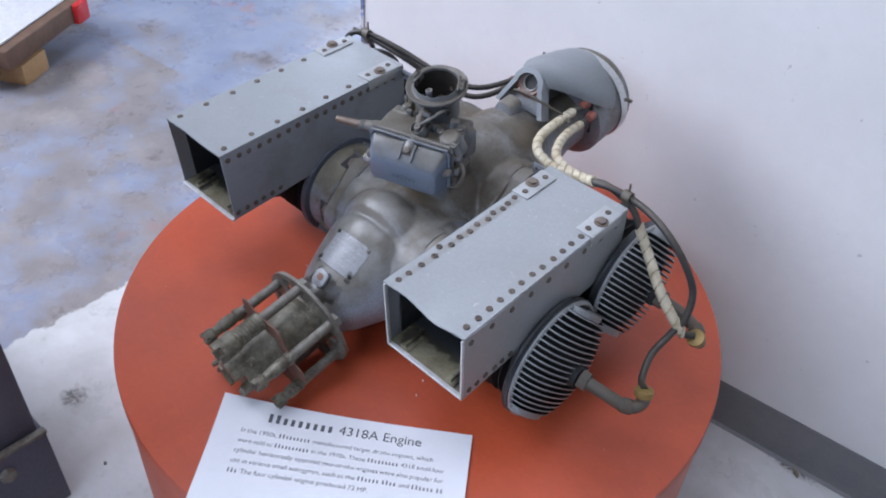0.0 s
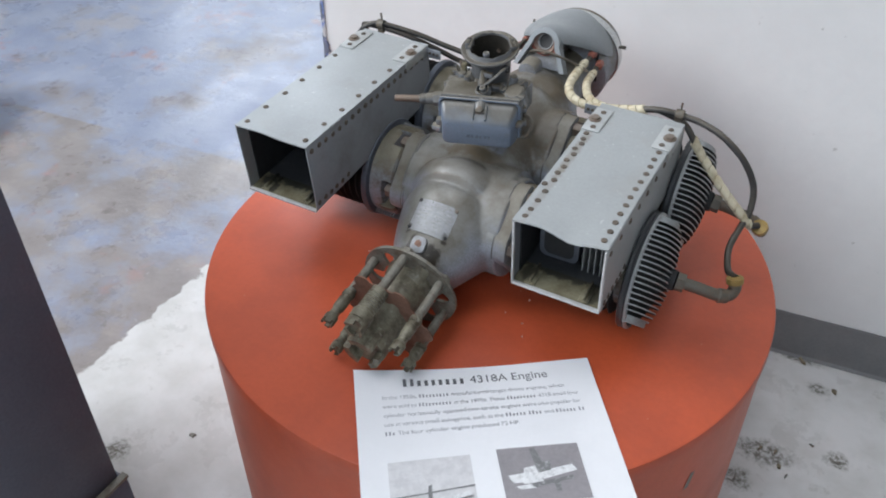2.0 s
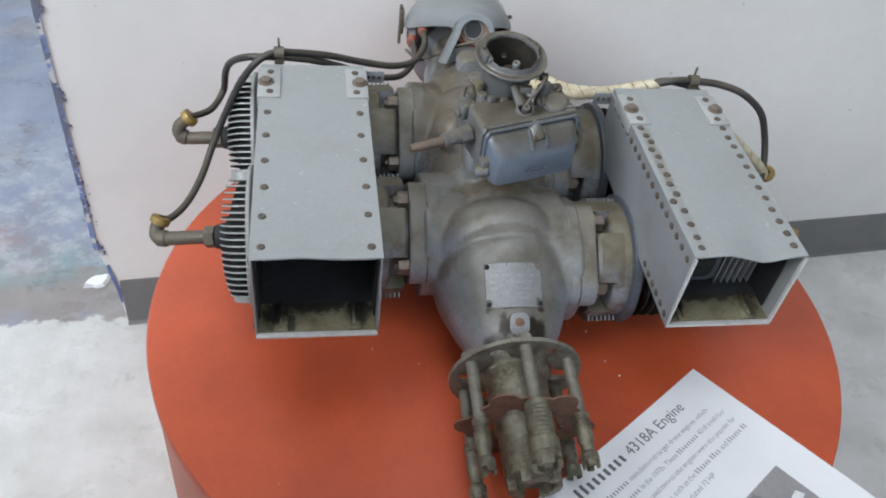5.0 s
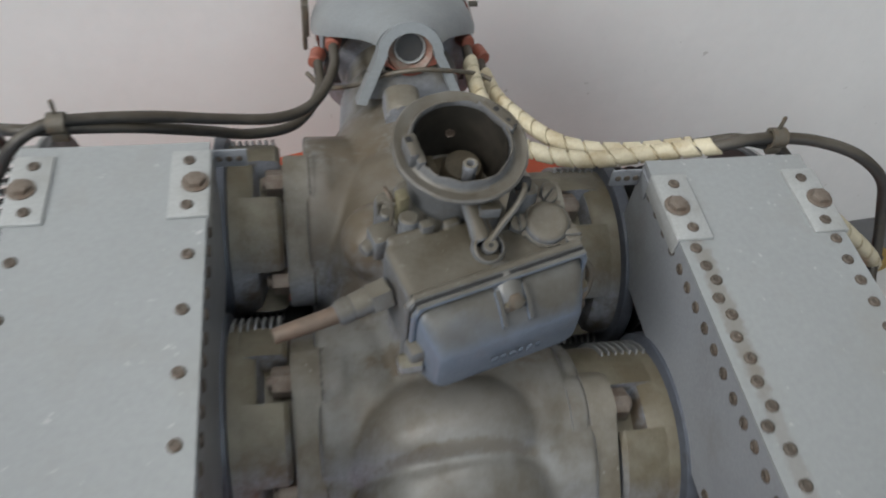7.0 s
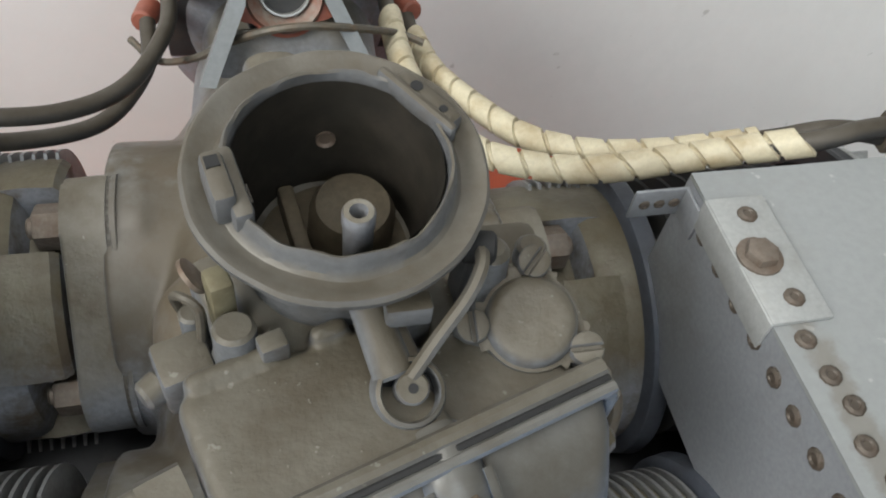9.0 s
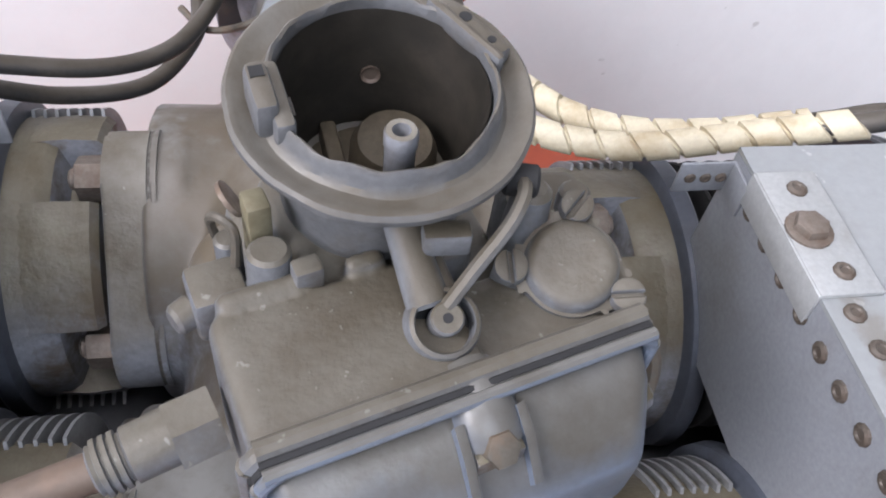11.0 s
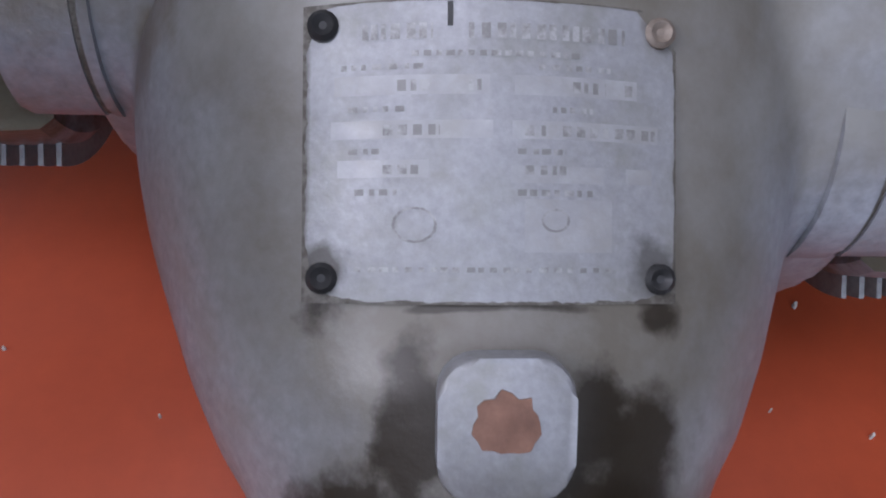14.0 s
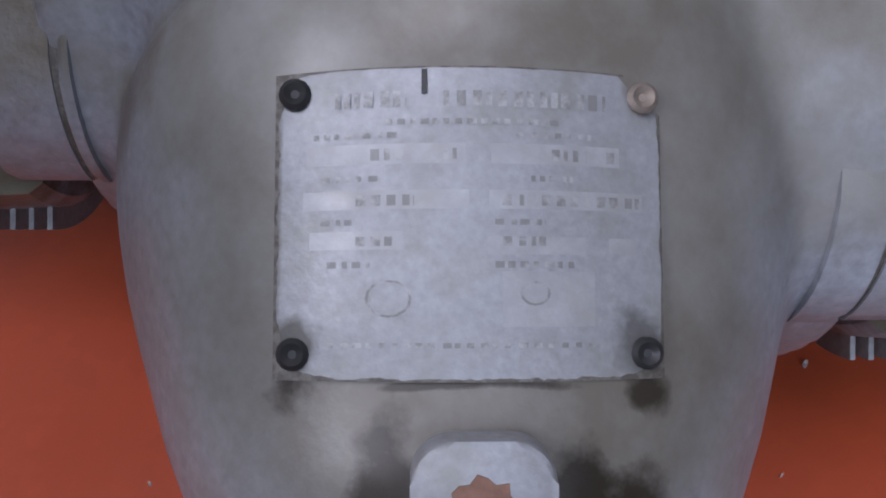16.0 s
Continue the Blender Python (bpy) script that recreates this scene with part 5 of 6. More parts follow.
loop_lathe(bm, [(0.0017, 0.0), (0.0033, 0.0), (0.0035, 0.046), (0.0038, 0.0465), (0.0038, 0.0500), (0.0034, 0.0508), (0.0021, 0.0508), (0.0017, 0.046)], along((0.0032, 0.1262, 0.095), (0.0026, 0.1249, 0.1458)), 18)
part("nozzle", bm, casting, carb, "pale hollow nozzle tube")
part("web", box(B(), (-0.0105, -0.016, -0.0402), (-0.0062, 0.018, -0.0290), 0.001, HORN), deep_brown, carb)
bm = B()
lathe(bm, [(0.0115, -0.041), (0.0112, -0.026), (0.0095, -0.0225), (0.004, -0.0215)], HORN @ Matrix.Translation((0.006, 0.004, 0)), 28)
part("venturi_boss", bm, deep_brown, carb, "dusty brown boss deep in the throat, shade in its colour")
part("throat_plate", lathe(B(), [(0.0212, -0.0375), (0.0212, -0.0362), (0.0205, -0.0358)], HORN @ Matrix.Translation((0.002, 0.001, 0)), 36), deep_brown, carb, "dusty plate deep in the throat, shade in its colour")
part("port", lathe(B(), [(0.0026, 0.0), (0.0026, 0.0010), (0.0018, 0.0004)], along((0.000, 0.1650, 0.1275), (0.000, 0.160, 0.1277)), 14), copper, carb, "rusty port in the throat wall")
# upright slotted lug, and a low bored lug across from it
m = HORN @ Matrix.Rotation(radians(184), 4, "Z")
bm = B()
box(bm, (0.0218, -0.0095, -0.003), (0.0264, 0.0095, 0.0066), 0.0014, m)
box(bm, (0.0245, -0.0072, -0.001), (0.0298, 0.0064, 0.0098), 0.0018, m)
lug = part("lug", bm, horn_metal, carb, "upright slotted lug for the choke spindle")
part("slot", box(B(), (0.0258, -0.0050, 0.0090), (0.0288, -0.0020, 0.0101), 0.0, m), head_core, lug)
part("recess", box(B(), (0.0214, 0.0012, 0.0000), (0.0219, 0.0062, 0.0056), 0.0, m), throat_mat, lug)
m = HORN @ Matrix.Rotation(radians(28), 4, "Z")
bm = B()
box(bm, (0.0236, -0.0125, 0.0005), (0.0266, 0.0125, 0.0066), 0.0016, m)
box(bm, (0.0250, -0.0105, -0.001), (0.0312, 0.0095, 0.0052), 0.0020, m)
lug = part("lug", bm, horn_metal, carb, "low bored lug for the choke spindle")
part("slot", lathe(B(), [(0.0016, 0.0), (0.0016, 0.0003)], m @ Matrix.Translation((0.0282, 0.003, 0.0051)), 12), head_core, lug)
part("slot", lathe(B(), [(0.0011, 0.0), (0.0011, 0.0003)], m @ Matrix.Translation((0.0280, -0.006, 0.0051)), 12), head_core, lug)
# lever with a pivot eye, and the bent link
EYE = Matrix.Translation((0.0113, 0.0975, 0.1120)) @ Matrix.Rotation(radians(27), 4, "X")
bm = B()
lathe(bm, [(0.0092, -0.008), (0.0086, 0.0006), (0.0080, 0.0024), (0.0070, 0.0030), (0.0067, 0.0020), (0.0067, -0.0050), (0.0030, -0.0050)], EYE, 28)
rod(bm, (0.0030, 0.1185, 0.1245), (0.0085, 0.1015, 0.1130), 0.0044, 0.0052, 14, 0.001)
rod(bm, (0.0080, 0.1165, 0.118), (0.0125, 0.1040, 0.113), 0.0034, 0.0034, 12, 0.001)
part("lever", bm, carb_metal, carb, "cast throttle lever with a pivot eye")
part("eye_gap", lathe(B(), [(0.0066, -0.0048), (0.0066, -0.0042), (0.0030, -0.0040)], EYE, 24), head_core, carb, "black gap round the pivot")
bm = B()
lathe(bm, [(0.0038, -0.0045), (0.0039, 0.0040), (0.0034, 0.0046), (0.0016, 0.0046)], EYE @ Matrix.Translation((0.0004, 0.0008, 0)), 20)
link_pts = [(0.0117, 0.0990, 0.1165), (0.0185, 0.1048, 0.1225), (0.0250, 0.1098, 0.1285), (0.0282, 0.1130, 0.1325), (0.0302, 0.1175, 0.1338), (0.0305, 0.1235, 0.1330)]
tube(bm, link_pts, 0.0018, 8)
link = part("throttle_link", bm, carb_metal, carb, "thin bent throttle link with an eye")
part("pin_hole", lathe(B(), [(0.0012, 0.0), (0.0012, 0.0003)], EYE @ Matrix.Translation((0.0004, 0.0008, 0.0045)), 12), head_core, link)
part("stop_tab", box(B(), (0.0070, 0.1090, 0.1215), (0.0180, 0.1145, 0.1285), 0.0010), carb_metal, carb)
part("spindle_end", rod(B(), (0.0265, 0.1230, 0.1320), (0.0345, 0.1215, 0.1320), 0.0040, None, 12, 0.0008), head_core, carb, "dark greasy spindle end")
# pump cover with three ears and slotted screws
PUMP = Matrix.Translation((0.0462, 0.1150, 0.1065)) @ Matrix.Rotation(radians(20), 4, "X") @ Matrix.Rotation(radians(-6), 4, "Y")
EARS = (-36, 178, 78)
ear_out = []
for k in range(72):
    a = 5 * k
    near = min(abs((a - e_ + 180) % 360 - 180) for e_ in EARS)
    rr = 0.0128 + 0.0068 * math.exp(-(near / 15.0) ** 2)
    ear_out.append((rr * math.cos(radians(a)), rr * math.sin(radians(a))))
bm = B()
prism(bm, ear_out, PUMP @ Matrix.Translation((0, 0, -0.018)), 0.0205, 0.0016)
lathe(bm, [(0.0122, 0.001), (0.0116, 0.0044), (0.0104, 0.0058), (0.0088, 0.0063), (0.0070, 0.0062), (0.003, 0.0062)], PUMP, 30)
pump = part("pump_cover", bm, carb_metal, carb, "three-eared dusty pump cover")
for k, a in enumerate(EARS):
    m = PUMP @ Matrix.Rotation(radians(a), 4, "Z") @ Matrix.Translation((0.0152, 0, 0.0024)) @ Matrix.Rotation(0.6 + k, 4, "Z")
    bm = B()
    for sg in (-1, 1):
        pts = [(0.0042 * math.cos(radians(q)), sg * (0.0006 + 0.0036 * math.sin(radians(q)))) for q in range(0, 181, 20)]
        prism(bm, pts if sg > 0 else pts[::-1], m, 0.0036, 0.0006)
    lathe(bm, [(0.0040, 0.0), (0.0040, 0.0016)], m, 14)
    part("screw", bm, carb_metal, carb, "slotted screw head")
bm = B()
rod(bm, (0.0370, 0.1290, 0.100), (0.0375, 0.1300, 0.121), 0.0062, 0.0050, 16, 0.0016)
box(bm, (0.0330, 0.1270, 0.075), (0.0560, 0.1480, 0.1090), 0.004)
rod(bm, (0.0500, 0.1330, 0.100), (0.0500, 0.1330, 0.1160), 0.0046, 0.0042, 12, 0.001)
part("passage", bm, carb_metal, carb, "lumpy cast passage behind the pump")
# fuel inlet: hexagon, ringed fitting and a cut pipe
bm = B()
rod(bm, (-0.0400, 0.0905, 0.0895), (-0.0500, 0.0865, 0.0890), 0.0088, 0.0088, 6)
part("fuel_nut", bm, carb_metal, carb, "dusty hexagonal fuel nut")
prof = [(0.0070, 0.0), (0.0068, 0.0100), (0.0058, 0.0106)]
for k in range(3):
    prof += [(0.0058, 0.0112 + 0.0020 * k), (0.0069, 0.0114 + 0.0020 * k), (0.0069, 0.0126 + 0.0020 * k), (0.0058, 0.0128 + 0.0020 * k)]
prof += [(0.0060, 0.0178), (0.0048, 0.0184)]
bm = lathe(B(), prof, along((-0.0495, 0.0868, 0.0895), (-0.0660, 0.0802, 0.0880)), 18)
part("fuel_fitting", bm, carb_metal, carb, "dusty ringed fuel fitting")
part("fuel_pipe", tube(B(), [(-0.0650, 0.0806, 0.0881), (-0.080, 0.0760, 0.0872), (-0.090, 0.0735, 0.0862), (-0.0975, 0.0715, 0.0855)], lambda u: 0.0048 - 0.0008 * u, 14), copper, carb, "short cut copper fuel pipe")
bm = B()
rod(bm, CARB @ Vector((-0.0325, -0.0145, 0.090)), CARB @ Vector((-0.0318, -0.0125, 0.1150)), 0.0058, 0.0052, 18, 0.001)
part("post", bm, carb_metal, carb)
bm = B()
box(bm, (-0.0510, -0.0150, 0.088), (-0.0375, -0.0015, 0.1035), 0.0018, CARB)
rod(bm, CARB @ Vector((-0.0500, -0.008, 0.094)), CARB @ Vector((-0.0560, -0.010, 0.094)), 0.0045, 0.0040, 12, 0.001)
part("block", bm, carb_metal, carb)
part("stud", rod(B(), CARB @ Vector((-0.0385, 0.001, 0.088)), CARB @ Vector((-0.0385, 0.001, 0.1065)), 0.0034, None, 12, 0.0008), carb_metal, carb)
part("cap", box(B(), (-0.0285, -0.0220, 0.102), (-0.0215, -0.0165, 0.1145), 0.001, CARB), carb_metal, carb)
part("tab", box(B(), (-0.0345, -0.0060, 0.100), (-0.0285, 0.0015, 0.1215), 0.0012, CARB), raw_sheet, carb, "cream fibre tab")
bm = B()
tube(bm, [CARB @ Vector(p) for p in ((-0.0400, 0.006, 0.100), (-0.0415, 0.003, 0.112), (-0.0400, -0.001, 0.1165), (-0.0375, -0.004, 0.114), (-0.0385, -0.006, 0.104))], 0.0012, 8)
part("hook_wire", bm, steel, carb, "small bent wire hook")
part("washer", lathe(B(), [(0.0050, 0.0), (0.0050, 0.0012)], CARB @ Matrix.Translation((-0.0365, 0.004, 0.116)) @ Matrix.Rotation(radians(60), 4, "Y"), 14), bolt_mat, carb)
bm = B()
box(bm, (-0.0545, -0.0715, 0.062), (-0.0440, -0.0600, 0.0830), 0.0030, CARB)
part("ear", bm, carb_metal, carb, "cast ear at the foot of the bowl")
for p, q, r in (((-0.047, -0.0690, 0.070), (-0.0590, -0.0665, 0.070), 0.0058), ((0.041, -0.066, 0.082), (0.050, -0.064, 0.082), 0.0055), ((0.041, -0.052, 0.076), (0.053, -0.050, 0.076), 0.0060), ((0.0440, -0.050, 0.0935), (0.0525, -0.048, 0.0935), 0.0052)):
    part("drain_plug", rod(B(), CARB @ Vector(p), CARB @ Vector(q), r, r * 0.9, 10, 0.0012), dusty, carb)
bm = B()
tube(bm, [CARB @ Vector(p) for p in ((0.044, -0.047, 0.084), (0.056, -0.050, 0.084), (0.061, -0.056, 0.076), (0.055, -0.062, 0.064), (0.042, -0.060, 0.060))], 0.0024, 8)
part("spring_wire", bm, steel, carb)

# ---- magneto ----
MAG = Matrix.Translation((0.005, 0.443, -0.012)) @ Matrix.Rotation(radians(5.7), 4, "X") @ YAX
mag = empty_part("magneto", engine)
part("housing", lathe(B(), [(0.040, -0.140), (0.044, -0.11), (0.046, -0.066), (0.058, -0.062), (0.0645, -0.056), (0.0645, -0.008)], MAG, 56), casting, mag, "round grey magneto housing")
part("band", loop_lathe(B(), [(0.060, -0.010), (0.0668, -0.010), (0.0680, -0.007), (0.0675, 0.003), (0.065, 0.0055), (0.060, 0.0055)], MAG, 64), chrome, mag, "shiny clamp band")
part("end_cap", lathe(B(), [(0.0640, 0.003), (0.0635, 0.013), (0.057, 0.021), (0.045, 0.027), (0.01, 0.029)], MAG, 48), casting, mag)
# hood: a scoop that runs from the round body to a narrow nose
bm = B()
secs = ((0.436, 0.0662, 0.0565, -0.008), (0.416, 0.0665, 0.0610, 0.004), (0.394, 0.0655, 0.0655, 0.016), (0.373, 0.0600, 0.0700, 0.030), (0.353, 0.0450, 0.0750, 0.044), (0.337, 0.0320, 0.0795, 0.054), (0.326, 0.0262, 0.0822, 0.060), (0.3178, 0.0232, 0.0834, 0.0635))
rows_ = []
for y, w, top, base in secs:
    row = []
    for k in range(21):
        a = math.pi * k / 20
        row.append(bm.verts.new((w * math.cos(a), y, base + (top - base) * math.sin(a) ** 1.12)))
    rows_.append(row)
for a, b in zip(rows_, rows_[1:]):
    for k in range(20):
        bm.faces.new((a[k], a[k + 1], b[k + 1], b[k]))
hood = part("hood", bm, hood_paint, mag, "smooth grey scoop-shaped hood")
mod = hood.modifiers.new("thickness", "SOLIDIFY")
mod.thickness, mod.offset = 0.003, -1
for sx in (-1, 1):
    part("bay", box(B(), (sx * 0.022, 0.3785, -0.022), (sx * 0.058, 0.3815, 0.034), 0.001), mag_dark, mag, "dark open terminal bay")
EYE_M = Matrix.Translation((0, 0.3085, 0.0645)) @ Matrix.Rotation(radians(62), 4, "X")


def strip(bm, pairs, front, back):
    """A band between two outlines in the plane of the front, with its thickness."""
    rows = [[bm.verts.new(EYE_M @ Vector((*q, h))) for q, h in ((i, front), (o, front - 0.0006), (o, back), (i, back))] for i, o in pairs]
    for a, b in zip(rows, rows[1:]):
        for k in range(4):
            bm.faces.new((a[k], a[(k + 1) % 4], b[(k + 1) % 4], b[k]))
    bm.faces.new(rows[0])
    bm.faces.new(rows[-1][::-1])
    return bm


# arch with splayed legs round a recessed eye
leg = [(0.0165 + 0.46 * d, -0.002 - d) for d in (0.034, 0.026, 0.017, 0.009, 0.003)]
pairs = [((x, y), (x + 0.0068, y + 0.001)) for x, y in leg]
for k in range(19):
    a = math.pi * k / 18
    c, d = math.cos(a), math.sin(a)
    pairs.append(((0.0165 * c, -0.002 + 0.0160 * d), ((0.0233 - 0.0005 * d) * c, -0.001 + 0.0225 * d)))
pairs += [((-x, y), (-x - 0.0068, y + 0.001)) for x, y in leg[::-1]]
part("front_arch", strip(B(), pairs, 0.0018, -0.017), hood_paint, mag, "splayed cast arch round a recessed eye")
part("floor_plate", box(B(), (-0.0300, -0.0340, -0.0105), (0.0300, -0.0135, -0.0080), 0.0006, EYE_M), casting, mag, "blue-grey plate between the legs")
part("eye_cup", loop_lathe(B(), [(0.0108, -0.0075), (0.0160, -0.0030), (0.0176, -0.0060), (0.0176, -0.0110), (0.0108, -0.0110)], EYE_M @ Matrix.Translation((0, 0.0016, 0)), 40), cup_mat, mag, "stained red-brown cup of the eye")
part("eye_ring", loop_lathe(B(), [(0.0098, -0.0080), (0.0100, -0.0052), (0.0110, -0.0050), (0.0114, -0.0070), (0.0110, -0.0085)], EYE_M @ Matrix.Translation((0, 0.0026, 0)), 36), strap_ring, mag, "pale worn ring")
part("eye", lathe(B(), [(0.0104, -0.0095), (0.0104, -0.0090), (0.002, -0.0090)], EYE_M @ Matrix.Translation((0, 0.0026, 0)), 24), mag_dark, mag, "dark eye of the magneto")
pairs = []
for k in range(25):
    a = radians(182 + 176 * k / 24)
    ear = 0.0048 * math.exp(-((a - radians(204)) / 0.16) ** 2) + 0.0048 * math.exp(-((a - radians(336)) / 0.16) ** 2)
    pairs.append(((0.0150 * math.cos(a), 0.0005 + 0.0150 * math.sin(a)), ((0.0182 + ear) * math.cos(a), 0.0005 + (0.0178 + ear) * math.sin(a))))
part("eye_gasket", strip(B(), pairs, -0.0052, -0.0075), red_cap, mag, "red fibre gasket with two ears")
part("core", lathe(B(), [(0.016, 0.324), (0.018, 0.335), (0.018, 0.37)], Matrix.Translation((0, 0, 0.040)) @ YAX, 20), mag_dark, mag, "dark inner core")
for x, y, z, d in ((-0.050, 0.374, 0.026, (-0.1, -0.8, 0.3)), (-0.062, 0.372, 0.014, (-0.2, -0.8, 0.2)), (0.051, 0.374, 0.026, (0.1, -0.8, 0.3)), (0.063, 0.372, 0.014, (0.2, -0.8, 0.2))):
    part("terminal", rod(B(), (x, y, z), Vector((x, y, z)) + 0.016 * Vector(d).normalized(), 0.0066, 0.0054, 14, 0.001), red_cap, mag, "red terminal cap")
clasp = part("clasp", box(B(), (-0.0725, 0.428, -0.014), (-0.0670, 0.442, 0.018), 0.001), steel, mag)
part("clasp_pin", rod(B(), (-0.071, 0.436, -0.032), (-0.071, 0.436, 0.024), 0.002, None, 8), steel, clasp)
part("clasp_stud", rod(B(), (0.068, 0.444, 0.006), (0.0775, 0.444, 0.006), 0.0026, None, 10), steel, mag)
part("rear_boss", prism(B(), rounded(0.026, 0.044, 0.010, 6), Matrix.Translation((-0.0075, 0.292, 0.0285)) @ Matrix.Rotation(radians(90), 4, "X"), 0.022, 0.003), casting, engine, "round-topped cast boss")
part("gear_cover", lathe(B(), [(0.055, 0.268), (0.060, 0.270), (0.060, 0.278), (0.052, 0.281)], yaxis(0, 0.012), 40), casting, engine)

# ---- ignition leads ----
SLEEVED = [(0.0512, 0.343, 0.0290), (0.0515, 0.304, 0.030), (0.0575, 0.266, 0.0330), (0.0735, 0.2400, 0.0360), (0.0978, 0.2265, 0.0385), (0.1194, 0.2170, 0.0460), (0.1433, 0.2118, 0.0545), (0.1657, 0.2055, 0.0640), (0.187, 0.196, 0.0765)]
SLEEVED2 = [(0.0645, 0.344, 0.0145), (0.068, 0.310, 0.020), (0.0790, 0.278, 0.0275), (0.095, 0.250, 0.0335), (0.117, 0.2350, 0.0375), (0.142, 0.2245, 0.0455), (0.164, 0.216, 0.0560), (0.180, 0.2075, 0.0670)]
lead = part("ignition_lead", tube(B(), [(0.052, 0.360, 0.0265)] + SLEEVED + [(0.206, 0.197, 0.0795), (0.228, 0.200, 0.077), (0.255, 0.196, 0.076), (0.284, 0.190, 0.068), (0.312, 0.187, 0.046), (0.330, 0.187, 0.014), (0.335, 0.174, -0.013), (0.330, 0.156, -0.031), (0.327, 0.131, -0.043), (0.335, 0.104, -0.052), (0.3465, 0.091, -0.048)], 0.0040, 12), rubber, engine, "black rubber lead, partly in a cream sleeve")
part("sleeve", spiral_wrap(B(), SLEEVED, 0.0060), sleeve_mat, lead, "cream spiral sleeve")
REAR = [(0.246, 0.198, 0.052), (0.260, 0.194, 0.035), (0.278, 0.185, 0.021), (0.298, 0.173, 0.008), (0.321, 0.166, -0.010), (0.336, 0.168, -0.027), (0.340, 0.171, -0.033)]
lead = part("ignition_lead", tube(B(), [(0.0635, 0.358, 0.0150)] + SLEEVED2 + [(0.198, 0.203, 0.0745), (0.222, 0.202, 0.070), (0.236, 0.201, 0.063)] + REAR + [(0.349, 0.178, -0.034)], 0.0040, 12), rubber, engine, "black rubber lead, partly in a cream sleeve")
part("sleeve", spiral_wrap(B(), SLEEVED2, 0.0058), sleeve_mat, lead, "cream spiral sleeve")
part("sleeve", spiral_wrap(B(), REAR, 0.0058), sleeve_mat, lead, "cream spiral sleeve")
part("ignition_lead", tube(B(), [(-0.051, 0.359, 0.031), (-0.053, 0.330, 0.033), (-0.068, 0.295, 0.034), (-0.093, 0.274, 0.040), (-0.130, 0.262, 0.052), (-0.168, 0.249, 0.068), (-0.205, 0.238, 0.078), (-0.226, 0.229, 0.0825), (-0.244, 0.221, 0.074), (-0.262, 0.222, 0.046), (-0.280, 0.218, 0.008), (-0.294, 0.205, -0.022), (-0.305, 0.180, -0.042), (-0.319, 0.150, -0.053), (-0.334, 0.130, -0.056), (-0.3435, 0.1225, -0.049)], 0.0038, 12), rubber, engine, "black rubber ignition lead")
part("ignition_lead", tube(B(), [(-0.063, 0.357, 0.018), (-0.064, 0.328, 0.014), (-0.082, 0.297, 0.012), (-0.112, 0.278, 0.022), (-0.142, 0.262, 0.042), (-0.176, 0.246, 0.062), (-0.208, 0.236, 0.073), (-0.234, 0.232, 0.076), (-0.256, 0.242, 0.068), (-0.273, 0.268, 0.044), (-0.282, 0.292, 0.014), (-0.287, 0.298, -0.014), (-0.300, 0.276, -0.024), (-0.320, 0.2525, -0.018)], 0.0038, 12), rubber, engine, "black rubber ignition lead")
for x, y, z in ((-0.219, 0.2315, 0.0815), (0.226, 0.200, 0.0775)):
    bm = B()
    loop_lathe(bm, [(0.0044, -0.005), (0.0066, -0.005), (0.0066, 0.005), (0.0044, 0.005)], Matrix.Translation((x, y, z)) @ Matrix.Rotation(radians(90), 4, "Y"), 16)
    box(bm, (x - 0.005, y - 0.004, z - 0.012), (x + 0.005, y + 0.006, z - 0.005), 0.001)
    box(bm, (x - 0.001, y + 0.001, z + 0.005), (x + 0.0012, y + 0.003, z + 0.016), 0.0004)
    part("lead_clip", bm, steel, engine, "bent metal lead clip")
part("tie_wire", tube(B(), [(-0.072, 0.352, 0.012), (-0.0600, 0.338, 0.0100), (-0.041, 0.322, 0.0240), (-0.0185, 0.304, 0.0490), (0.0041, 0.297, 0.0590), (0.030, 0.303, 0.0520), (0.0521, 0.322, 0.0330), (0.064, 0.318, 0.030)], 0.0018, 8), steel, engine, "thin grey tie wire")

# ---- the card ----
ANG = math.atan2(0.166, 0.227)
CARD = Matrix.Translation((-0.031, -0.286, TOP)) @ Matrix.Rotation(ANG, 4, "Z")     # local x along the top edge, -y down the page
CW, CH = 0.281, 0.40
card = empty("information_card", CARD, "white printed information card lying on the stand", "card")


def card_z(x, y):
    """The card lies on the stand, lifts a little in its middle and droops past the rim."""
    p = CARD @ Vector((x, y, 0))
    over = max(0.0, math.hypot(p.x, p.y) - 0.384)
    return 0.0022 + 0.0165 * max(0.0, 1 - x / 0.2) ** 2 * math.exp(y / 0.09) + 0.004 * math.sin(math.pi * min(1, max(0, x / CW))) * min(1, -y / 0.1) - 0.25 * over ** 2


bm = B()
nx, ny = 20, 30
g = [[bm.verts.new((CW * i / nx, -CH * j / ny, card_z(CW * i / nx, -CH * j / ny))) for i in range(nx + 1)] for j in range(ny + 1)]
for j_ in range(ny):
    for i in range(nx):
        bm.faces.new((g[j_][i], g[j_][i + 1], g[j_ + 1][i + 1], g[j_ + 1][i]))
ob = part("sheet", bm, paper, card)
mod = ob.modifiers.new("thickness", "SOLIDIFY")
mod.thickness, mod.offset = 0.0008, -1


def glyphs(text, size):
    """A flat mesh of the words, and its width."""
    cu = bpy.data.curves.new("text", "FONT")
    cu.body, cu.size, cu.resolution_u = text, size, 3
    ob = bpy.data.objects.new("text", cu)
    scene.collection.objects.link(ob)
    bpy.context.view_layer.update()
    me = bpy.data.meshes.new_from_object(ob.evaluated_get(bpy.context.evaluated_depsgraph_get()))
    bpy.data.objects.remove(ob)
    return me


